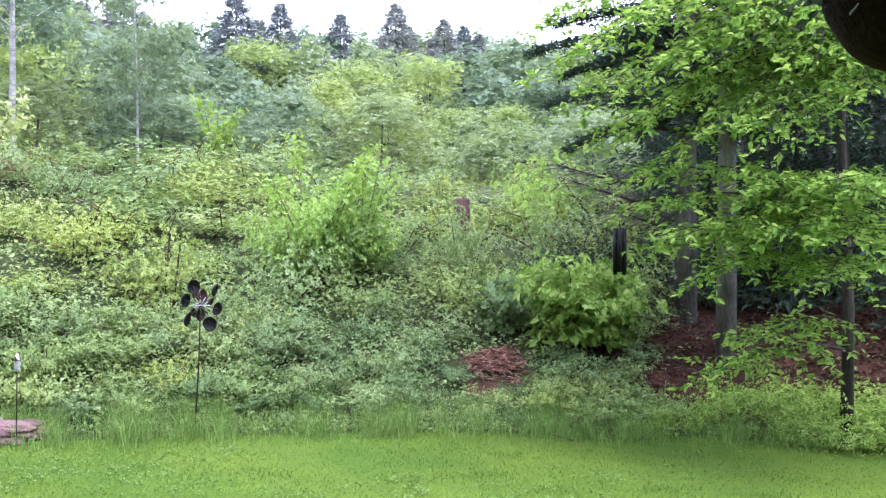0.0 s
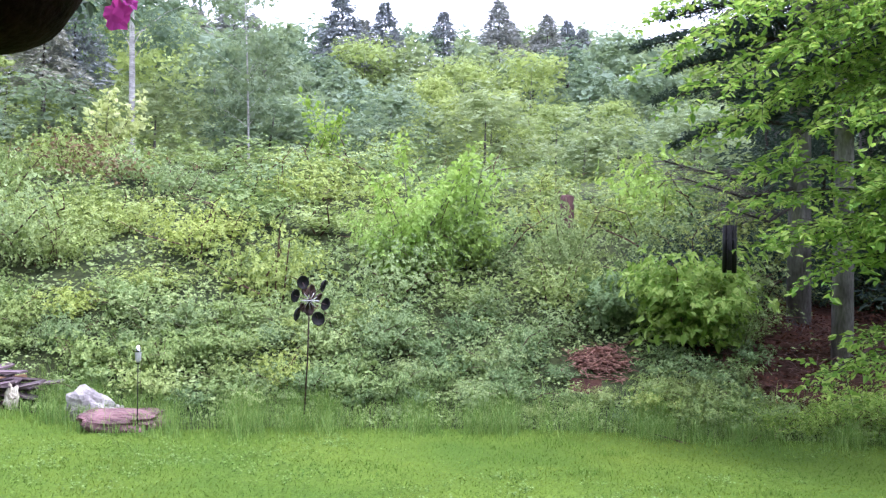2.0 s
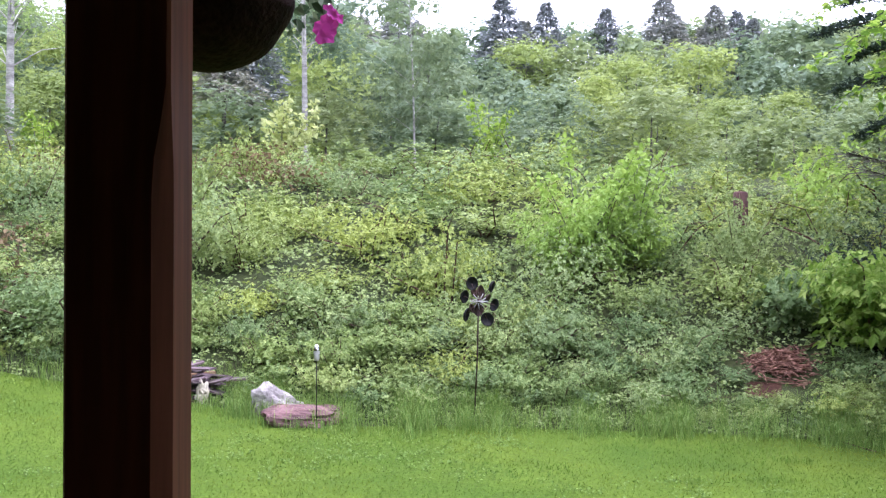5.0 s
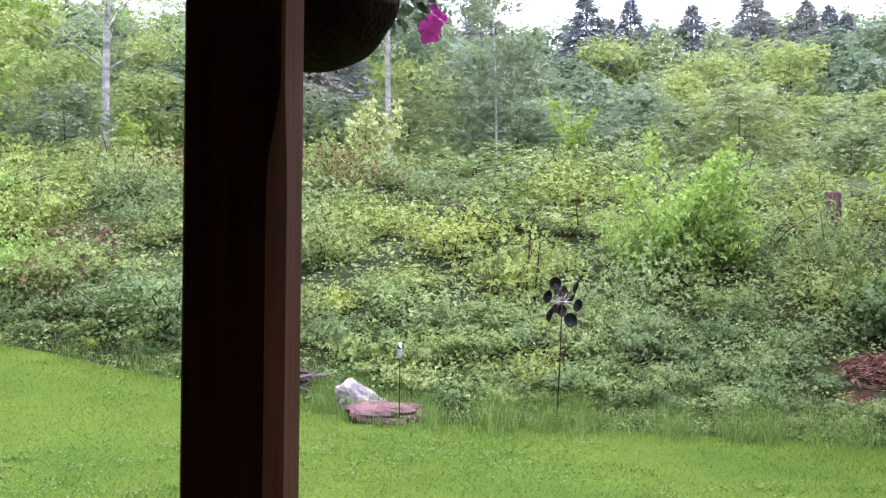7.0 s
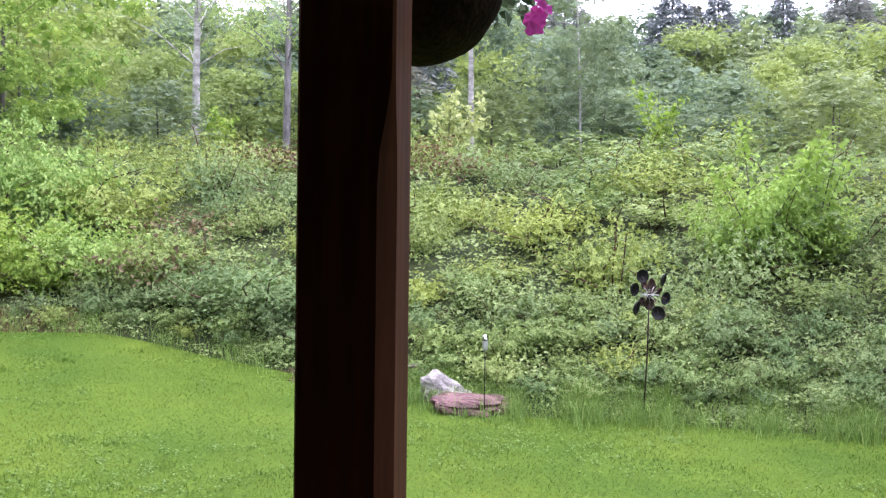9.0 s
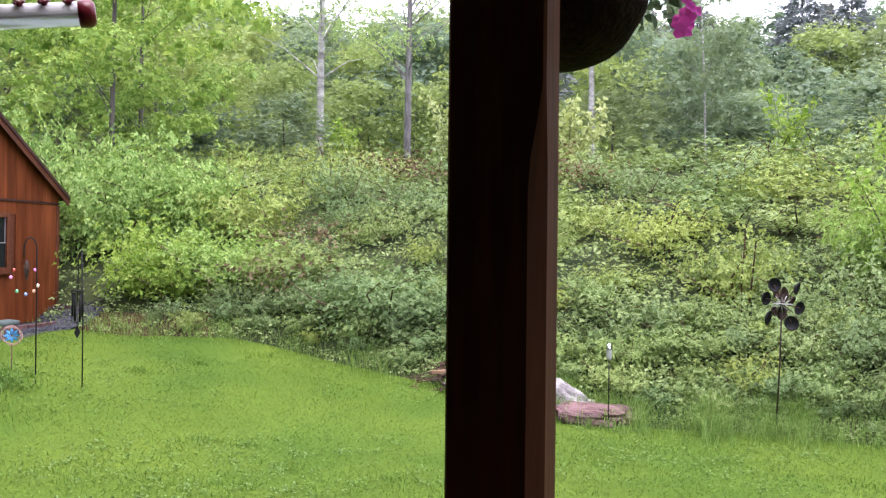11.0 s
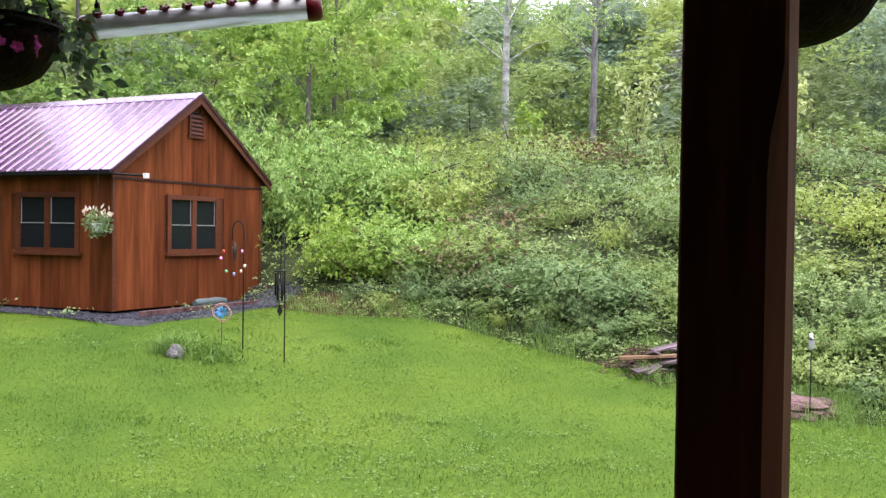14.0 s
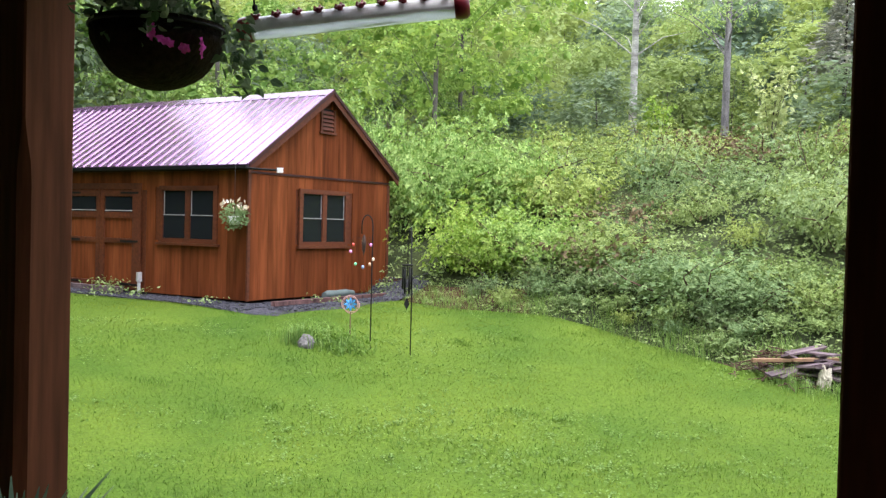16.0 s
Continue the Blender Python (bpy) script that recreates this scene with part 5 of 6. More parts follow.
def bank_shrubs():
    near = [Stock(make_bush("bramble_bush", bush_meshes(50 + i, 0.064, 2500, m, canes=46), lab, "brambles on the bank")) for i, (m, lab) in enumerate((
        (M_BRAMBLE, "dense green bramble bush on the bank"), (M_PALE, "pale green bramble bush with light young leaves"), (M_BRAMBLE, "dense green bramble bush on the bank"), (M_COOL, "blue-green honeysuckle shrub on the bank")))]
    far = [Stock(make_bush("bramble_bush", bush_meshes(60 + i, 0.078, 1450, m, canes=36), lab, "brambles on the bank")) for i, (m, lab) in enumerate((
        (M_PALE, "pale yellow-green bramble bush high on the bank"), (M_BRAMBLE, "green bramble bush high on the bank"), (M_PALE, "pale yellow-green bramble bush high on the bank")))]
    rng = random.Random(77)
    e = 0.95
    while e < 15.5:
        step = 0.82 + e * 0.09
        r0 = 11 + e
        az = -11.5 if e < 3.5 else -16.0
        while az < 66:
            a = az + rng.uniform(-0.4, 0.4) * math.degrees(step / r0)
            rr = float(np.interp(a, EDGE_AZ, EDGE_R)) + e + rng.uniform(-0.35, 0.35) * step
            x, y = polar(a, rr)
            az += math.degrees(step / rr) * 1.02
            if (x + 2.45) ** 2 + (y - 10.7) ** 2 < 0.7 or (x + 6.2) ** 2 + (y - 10.6) ** 2 < 0.9 or (abs(a + 2.9) < 1.3 and 16.0 < rr < 18.0) or (x + 4.4) ** 2 + (y - 10.1) ** 2 < 0.75:
                continue
            if (x - 1.07) ** 2 + (y - 12.2) ** 2 < 0.5 or (a < -3 and e < 2.2 and rng.random() < 0.3):
                continue
            su, sv = (x + 13.796) * -0.2588 + (y - 7.028) * 0.9659, (x + 13.796) * -0.9659 + (y - 7.028) * -0.2588
            if -1 < su < 4.8 and -0.9 < sv < 8:
                continue
            low = 0.62 if e < 1.6 else 0.78 if e < 3 else 0.88
            s = low * rng.choice((0.6, 0.8, 0.95, 1.1, 1.35)) * rng.uniform(0.9, 1.1) * step * 0.8
            s *= 0.42 if (a < -2.5 and rr < 13.2) or (x + 4.4) ** 2 + (y - 10.2) ** 2 < 2.4 else 1.0
            cool = 16 < a < 42 and e < 2.6
            if e < 5.5:
                st = near[3] if (cool and rng.random() < 0.5) or rng.random() < 0.05 else near[1] if rng.random() < (0.08 + 0.05 * e + (0.3 if a > 13 or a < -2 else 0.0)) else near[rng.choice((0, 2))]
            else:
                st = near[3] if rng.random() < 0.1 else far[rng.choice((0, 2)) if rng.random() < 0.6 else 1]
            tall = rng.uniform(0.65, 1.6) * (1.35 if a > 52 and e > 2 else 1.0)
            high = s * tall if e < 6 else rng.choice((0.65, 0.8, 0.95, 1.1, 1.45)) * (1.25 if a > 44 else 1.0)
            st.put(placed(x, y, rng.uniform(0, 360), s, high, -0.05))
        e += step * 0.86


bank_shrubs()


def edge_mounds():
    """Low leafy mounds that run along the foot of the bank."""
    kinds = [Stock(make_bush("raspberry_clump", bush_meshes(170 + i, 0.125, 1500, m, 0.55, canes=36, up=1.0), lab, "low clumps along the bank's foot")) for i, (m, lab) in enumerate((
        (M_COOL, "low grey-green raspberry clump at the lawn's edge"), (M_BRAMBLE, "low mid-green raspberry clump at the lawn's edge"), (M_COOL, "low grey-green raspberry clump at the lawn's edge"), (M_PALE, "low yellow-green raspberry clump at the lawn's edge")))]
    rng = random.Random(31)
    for row, e in enumerate((0.42, 0.8, 1.2, 1.65, 2.15)):
        az = -13.0
        while az < 48:
            a = az + rng.uniform(-0.8, 0.8)
            az += 2.3 + 0.25 * row
            rr = float(np.interp(a, EDGE_AZ, EDGE_R)) + e + rng.uniform(-0.16, 0.16)
            x, y = polar(a, rr)
            if (x + 2.45) ** 2 + (y - 10.7) ** 2 < 0.12 or (x + 6.2) ** 2 + (y - 10.6) ** 2 < 0.7 or (x + 4.5) ** 2 / 0.9 + (y - 10.1) ** 2 / 0.3 < 1 or (x - 1.07) ** 2 / 0.3 + (y - 12.45) ** 2 / 0.5 < 1:
                continue
            k = rng.uniform(0.26, 0.42) * (1 + 0.12 * row) * (0.75 if a < -2 else 1.0) * (0.8 if row == 0 else 1.0)
            st = kinds[3] if rng.random() < (0.16 if a > 12 else 0.04) else kinds[rng.choice((0, 1, 2))]
            st.put(placed(x, y, rng.uniform(0, 360), k, k * rng.uniform(0.85, 1.35), -0.03))
    for x, y, k in ((1.75, 11.7, 0.4), (2.15, 11.5, 0.42), (2.6, 11.35, 0.4), (1.9, 12.2, 0.42), (2.4, 11.95, 0.4), (1.6, 11.3, 0.36), (2.05, 11.05, 0.38), (2.5, 10.95, 0.36), (2.95, 11.05, 0.36)):
        kinds[rng.choice((0, 3))].put(placed(x, y, rng.uniform(0, 360), k, k * 1.1, -0.03))


edge_mounds()


def ground_cover():
    """A carpet of low leaves between the shrubs."""
    rng = np.random.default_rng(91)
    n = 9500
    az = rng.uniform(-30, 62, n)
    e = 11 * rng.uniform(0, 1, n) ** 1.45 + 0.05
    r = np.interp(az, EDGE_AZ, EDGE_R) + e
    x, y = -np.sin(np.radians(az)) * r, np.cos(np.radians(az)) * r
    bare = ((x - 1.07) ** 2 / 0.32 + (y - 12.25) ** 2 / 0.34 < 1) | ((az < -11) & (e > 0.9) & (e < 4.5) & (rng.uniform(0, 1, n) < 0.9))
    swell = lambda x, y: 0.5 + 0.27 * np.sin(x * 3.1 + 1.3 * np.sin(y * 1.9)) * np.sin(y * 2.7 + 0.8 * x) + 0.23 * np.sin(x * 6.3 - 2 * np.sin(y * 2.9 + x)) * np.sin(y * 5.7 + 1.1 * np.sin(x * 2.2))
    bare = bare | ((swell(x, y) + rng.normal(size=n) * 0.08 < 0.22) & (e > 0.7) & (az > 2)) | ((x + 4.5) ** 2 / 0.9 + (y - 10.0) ** 2 / 0.4 < 1)
    x, y, e = x[~bare], y[~bare], e[~bare]
    lump = np.clip((swell(x, y) - 0.36) * 2.2, 0, 1) ** 0.6
    z = ground_z(x, y) + (0.02 + 0.24 * lump) * np.clip(e * 1.5, 0.15, 1) * rng.uniform(0.6, 1, len(x))
    k = 6
    a = rng.uniform(0, 2 * np.pi, (len(x), k))
    q = rng.uniform(0.01, 0.085, (len(x), k)) * (1 + 0.06 * e)[:, None]
    at = np.stack([x[:, None] + np.cos(a) * q, y[:, None] + np.sin(a) * q, z[:, None] + rng.normal(size=(len(x), k)) * 0.025], 2).reshape(-1, 3)
    out = np.stack([np.cos(a), np.sin(a), np.zeros_like(a)], 2).reshape(-1, 3)
    size = np.repeat(0.06 + 0.005 * e, k)
    tagged(new("undergrowth", leaves("undergrowth", rng, at, size, M_BRAMBLE, up=1.5, out=out * 2)), "low leafy undergrowth covering the bank", "undergrowth", kind="stuff")
    # fallen leaves under the trees
    n = 9000
    az, e = rng.uniform(-34, -10, n), rng.uniform(0.3, 6, n)
    r = np.interp(az, EDGE_AZ, EDGE_R) + e
    x, y = -np.sin(np.radians(az)) * r, np.cos(np.radians(az)) * r
    at = np.stack([x, y, ground_z(x, y) + rng.uniform(0.005, 0.05, n)], 1)
    tagged(new("fallen_leaves", leaves("fallen_leaves", rng, at, 0.075, M_FALLEN, up=1.2)), "dark reddish fallen leaves under the trees", "fallen leaves", kind="stuff")


ground_cover()

weed = Stock(make_bush("leafy_weed", bush_meshes(160, 0.1, 1000, M_BRIGHT, 0.5, up=1.0), "low dark green weeds at the lawn's edge under the trees", "weeds under the trees"))
rng_w = random.Random(8)
for k in range(28):
    a_ = -14.0 - 0.55 * k + rng_w.uniform(-0.5, 0.5)
    r_ = float(np.interp(a_, EDGE_AZ, EDGE_R)) + rng_w.uniform(0.1, 0.5 + 0.035 * k)
    s_ = rng_w.uniform(0.26, 0.46) * (1.0 if k < 9 else 1.5)
    weed.put(placed(*polar(a_, r_), 50 * k, s_, s_ * rng_w.uniform(0.7, 1.2), -0.02))
for x_, y_, s_ in ((4.5, 9.95, 0.5), (4.85, 9.9, 0.55), (4.25, 10.25, 0.45), (5.2, 10.0, 0.5)):
    weed.put(placed(x_, y_, 90 * x_, s_, s_ * 1.1, -0.02))

bb = make_bush("broadleaf_bush", bush_meshes(101, 0.125, 4200, M_BRIGHT, 0.6, True, 1.25, up=0.9, canes=60), "bright green bush with large drooping leaves at the wood's edge")
bb.matrix_world = placed(2.3, 12.85, 20, 0.98, 1.2, 0.0)
bc = make_bush("broadleaf_bush", bush_meshes(102, 0.12, 2400, M_COOL, 0.7, True, 1.0), "dark green leafy bush behind the bright one")
bc.matrix_world = placed(1.35, 13.6, 70, 0.75, 1.0, -0.1)
be = make_bush("leafy_shrub", bush_meshes(103, 0.12, 1100, M_SAPLING, 0.7, True, 1.3), "light green shrub high on the bank")
be.matrix_world = placed(2.55, 19.2, 10, 0.95, 1.6, -0.1)

for i, (az_, r_, s_, t_, m_, lab_) in enumerate(((49.5, 17.2, 1.15, 1.5, M_BRIGHT, "large bright green shrub on the bank near the shed"), (45.5, 17.0, 1.2, 1.25, M_NEARWOODS, "large leafy green shrub at the foot of the bank"),
                                                (51.6, 19.6, 1.3, 1.8, M_NEARWOODS, "tall dark leafy shrub behind the shed corner"), (36.6, 14.2, 1.25, 1.0, M_COOL, "wide blue-green honeysuckle shrub at the lawn edge"),
                                                (33.6, 13.9, 0.9, 0.9, M_COOL, "blue-green honeysuckle shrub by the board heap"), (53.6, 21.8, 1.5, 2.1, M_NEARWOODS, "tall leafy green shrub behind the shed"), (50.4, 20.4, 1.5, 1.7, M_NEARWOODS, "tall leafy green shrub on the bank near the shed"), (47.4, 19.6, 1.5, 1.5, M_NEARWOODS, "large leafy green shrub on the bank"), (44.0, 19.4, 1.4, 1.2, M_PALE, "pale leafy shrub on the bank"), (57.5, 21.5, 1.7, 2.1, M_NEARWOODS, "tall leafy green shrub behind the shed"), (47.6, 16.9, 0.9, 1.1, M_BRIGHT, "bright green shrub at the foot of the bank"), (41.0, 16.0, 1.0, 1.0, M_PALE, "pale leafy shrub at the foot of the bank"), (6.6, 15.0, 0.95, 1.75, M_SAPLING, "tall yellow-green leafy shrub among the brambles"), (3.4, 15.7, 0.8, 1.5, M_SAPLING, "yellow-green leafy shrub among the brambles"), (-2.8, 16.3, 0.75, 1.8, M_BRAMBLE, "leafy green shrub in front of the broken stump"))):
    ob_ = make_bush("garden_shrub", bush_meshes(130 + i, 0.09 if m_ is M_SAPLING else 0.07, 4200, m_, 0.6, canes=64), lab_)
    ob_.matrix_world = placed(*polar(az_, r_), 40 * i, s_, s_ * t_, -0.08)
for i, (az_, r_) in enumerate(((36.3, 22.0), (26.0, 20.5), (24.6, 19.2), (34.8, 23.0), (40.5, 17.0), (42.0, 15.5), (33.2, 21.5))):
    rng_ = np.random.default_rng(150 + i)
    p_ = np.array(spot(*polar(az_, r_)))
    n_ = 260
    at_ = p_ + rng_.normal(size=(n_, 3)) * np.array([0.55, 0.4, 0.16]) + np.array([0, 0, 0.55])
    tagged(new("dry_brush", leaves("dry_brush", rng_, at_, 0.1, M_HAYBRUSH, up=0.8)), "patch of dry brown bramble leaves on the bank", "dry brush", kind="stuff")


def sapling(x, y, h, spread, count, mat, seed, label, leaf=0.11):
    rng = np.random.default_rng(seed)
    ob = thing("sapling", Matrix.Translation(spot(x, y)), label, "young tree")
    g, at = Geo(), []
    for k in range(7):
        a, top = rng.uniform(0, 6.28), h * rng.uniform(0.6, 1.0)
        lean = spread * rng.uniform(0.25, 1.0)
        tip = np.array([math.cos(a) * lean, math.sin(a) * lean, top])
        part("stem", Geo().tube([(0, 0, -0.1), tuple(tip * np.array([0.35, 0.35, 0.5])), tuple(tip)], [0.016, 0.01, 0.003], 5, False), M_BARK, ob)
        n = count // 7
        s = rng.uniform(0.12, 1.0, n)
        base = np.stack([tip[0] * (0.2 * s + 0.8 * s * s), tip[1] * (0.2 * s + 0.8 * s * s), top * s], 1)
        at.append(base + rng.normal(size=(n, 3)) * np.array([0.2, 0.2, 0.1]) * (1.15 - 0.7 * s)[:, None])
    at = np.concatenate(at)
    part("foliage", leaves("foliage", rng, at, leaf, mat, full=True, up=0.6), mat, ob)
    return ob


sapling(-1.7, 14.9, 2.45, 1.2, 1300, M_SAPLING, 111, "yellow-green leafy sapling growing out of the brambles")
sapling(-0.9, 15.6, 1.9, 1.0, 900, M_SAPLING, 112, "yellow-green leafy sapling growing out of the brambles")
sapling(-5.2, 24.5, 2.4, 0.7, 600, M_BRIGHT, 113, "slender bright sapling on the crest of the bank", 0.15)
sapling(-10.2, 22.3, 2.3, 1.1, 1000, M_CREAM, 114, "pale cream-green sapling on the crest of the bank", 0.16)
sapling(-13.2, 21.2, 2.2, 0.9, 700, M_CREAM, 119, "pale cream-green sapling on the crest of the bank", 0.14)
sapling(-19.9, 25.6, 2.5, 0.6, 500, M_BRIGHT, 115, "slender bright sapling below the birch", 0.17)



# ---------------------------------------------------------------- trees
def clump_leaves(rng, c, rad, count, leaf, flat, heart=10, width=0.8, up=0.55, k=3, near=0.7):
    """Foliage masses: leaf whorls over the outside of each clump, thick shaded leafage at its heart."""
    share = rad ** 2 / (rad ** 2).sum()
    pick = rng.choice(len(c), count // k, p=share)
    d = sphere_points(rng, len(pick))
    d[:, 2] = np.where((d[:, 2] < -0.25) & (rng.uniform(0, 1, len(pick)) < 0.6), -d[:, 2], d[:, 2])
    wob = 1 + 0.22 * np.sin(d[:, 0] * 5 + pick * 1.7) * np.sin(d[:, 1] * 5 + pick * 2.9) + 0.12 * np.sin(d[:, 2] * 9 + pick)
    at = c[pick] + d * (rad[pick] * wob * rng.uniform(near, 1.08, len(pick)))[:, None] * np.array([1.1, 1.1, flat])
    vs, fs = rosettes(rng, at, d * 0.9 + np.array([0, 0, up]) + rng.normal(size=at.shape) * 0.25, np.full(len(at), leaf), k, width, 0.35)
    pieces = [(vs, fs)]
    m = int(heart * len(c))
    if m:
        pick = rng.integers(0, len(c), m)
        d = sphere_points(rng, m)
        inner = c[pick] + d * (rad[pick] * rng.uniform(0.1, 0.62, m))[:, None] * np.array([1.1, 1.1, flat])
        pieces.append(leaf_arrays(rng, inner, np.minimum(rad[pick] * 0.7, leaf * 2.4), width=0.8, out=d * 0.5, up=0.7))
    return joined(pieces)


def broadleaf_meshes(seed, h, crown_r, base, leaf, count, mat, bark, trunk_r, clumps=46, limbs=12, flat=0.75, bend=0.3, heart=10, small=(0.17, 0.3), near=0.7):
    """Tapered trunk, limbs to the clumps, and a crown of leaf clumps with gaps between."""
    rng = np.random.default_rng(seed)
    bx, by = rng.normal(size=2) * bend
    line = lambda z: np.array([bx * (z / h) ** 2, by * (z / h) ** 2, z])
    g = Geo().tube([tuple(line(h * q) - np.array([0, 0, 0.3 if q == 0 else 0])) for q in (0, 0.12, 0.3, 0.5, 0.7, 0.86)], [trunk_r * q for q in (1.3, 1.0, 0.85, 0.65, 0.42, 0.1)], 9)
    q = 0.93 * rng.uniform(0, 1, clumps) ** 0.95
    z = base + (h - base) * q
    wide = crown_r * np.sin(np.pi * (0.2 + 0.74 * q)) * np.sqrt(rng.uniform(0.02, 1.0, clumps))
    a = 2.4 * np.arange(clumps) + rng.normal(size=clumps) * 0.5
    c = np.stack([np.cos(a) * wide, np.sin(a) * wide, z], 1) + np.array([line(v) * np.array([1, 1, 0]) for v in z])
    lg = []
    for k in range(min(limbs, clumps)):
        t = c[k]
        s = line(max(base * 0.8, t[2] - wide[k] * 0.7))
        mid = (s + t) / 2 + np.array([0, 0, 0.08 * h * 0.2])
        lg.append(Geo().tube([tuple(s), tuple(mid), tuple(t)], [trunk_r * 0.2, trunk_r * 0.12, trunk_r * 0.04], 5, False).mesh("limb", bark))
    rad = crown_r * rng.uniform(small[0], small[1], clumps)
    vs, fs = clump_leaves(rng, c, rad, count, leaf, flat, heart, near=near)
    return g.mesh("trunk", bark), lg, array_mesh("crown", vs, fs, mat)


def make_tree(name, meshes, label, group=""):
    ob = thing(name, Matrix.Identity(4), label, "tree", group)
    part("trunk", meshes[0], None, ob)
    for me in meshes[1]:
        part("limb", me, None, ob)
    part("crown", meshes[2], None, ob)
    return ob


def spruce_meshes(seed, h, r, count, mat, bark, start=0.06, leaf=0.3, tiers=20, trunk_r=0.16, droop=0.35, limb_seen=False, power=0.95, skirt=0.0, fat=0.34):
    """A conifer: straight trunk, whorls of drooping limbs, flat sprays along each limb."""
    rng = np.random.default_rng(seed)
    g = Geo().tube([(0, 0, -0.3), (0, 0, h * 0.4), (0, 0, h * 0.98)], [trunk_r * 1.1, trunk_r * 0.75, 0.012], 9)
    lg, at, out = [], [], []
    tiers_z = [start + (0.97 - start) * (k / tiers) ** 0.92 for k in range(tiers)]
    per = count // (tiers * 6)
    for q in tiers_z:
        length = (r * (1 - q) ** power + 0.12) * (min(1.0, 0.3 + 0.7 * (q - start) / skirt) if skirt else 1.0)
        for j in range(6):
            a = rng.uniform(0, 6.28)
            L = length * rng.uniform(0.6, 1.12)
            c, s = math.cos(a), math.sin(a)
            f = lambda t: np.array([c * L * t, s * L * t, h * q + L * (0.12 * t - droop * t * t)])
            if limb_seen and q < 0.55:
                lg.append(Geo().tube([tuple(f(0)), tuple(f(0.5)), tuple(f(1))], [0.026 * (1 - q) + 0.008, 0.014 * (1 - q) + 0.005, 0.003], 4, False).mesh("limb", bark))
            t = rng.uniform(0.12, 1.0, per) ** 0.75
            w = (1 - t * 0.75) * L * 0.34
            side = rng.uniform(-1, 1, per) * w
            p = np.stack([c * L * t - s * side, s * L * t + c * side, h * q + L * (0.12 * t - droop * t * t) - np.abs(side) * 0.25 + rng.normal(size=per) * 0.05], 1)
            at.append(p)
            out.append(np.stack([c - s * np.sign(side) * 0.6, s + c * np.sign(side) * 0.6, np.full(per, -0.3)], 1))
    at, out = np.concatenate(at), np.concatenate(out)
    leaf = leaf * (0.42 + 0.8 * (1 - np.clip(at[:, 2] / h, 0, 1)))
    return g.mesh("trunk", bark), lg, leaves("crown", rng, at, leaf, mat, width=fat, out=out * 2, up=1.3)


def lone(name, meshes, x, y, turn, label, sx=1.0, sz=1.0):
    ob = make_tree(name, meshes, label)
    ob.matrix_world = placed(x, y, turn, sx, sz)
    return ob


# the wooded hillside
woods = [Stock(make_tree("broadleaf_tree", broadleaf_meshes(200 + i, 10, 3.0, 0.3, 0.2, 4200, M_HAZYWOODS, M_BARK, 0.08, 40, limbs=4, flat=1.1, heart=16, small=(0.24, 0.44), near=0.86), "leafy mid-green tree on the wooded hillside", "hillside trees")) for i in range(4)]
back = [Stock(make_tree("broadleaf_tree", broadleaf_meshes(240 + i, 10, 3.3, 0.8, 0.34, 2100, M_HAZYWOODS, M_BARK, 0.08, 36, limbs=3, flat=1.15, heart=12, small=(0.24, 0.43), near=0.84), "leafy tree high on the wooded hillside", "hillside trees")) for i in range(3)]
lime = [Stock(make_tree("broadleaf_tree", broadleaf_meshes(210 + i, 8, 2.9, 0.3, 0.165, 4400, M_HAZYLIME, M_BARK, 0.07, 40, limbs=4, flat=1.05, heart=16, small=(0.24, 0.43), near=0.86), "yellow-green leafy tree at the foot of the hillside", "hillside trees")) for i in range(2)]
spruces = [Stock(make_tree("spruce_tree", spruce_meshes(220 + i, 12, 5.2, 4000, M_HAZYSPRUCE, M_DARKBARK, start=0.5, leaf=0.52, tiers=30, power=1.0, fat=0.42), "haze-paled grey spruce standing above the hillside trees", "hillside spruces")) for i in range(2)]


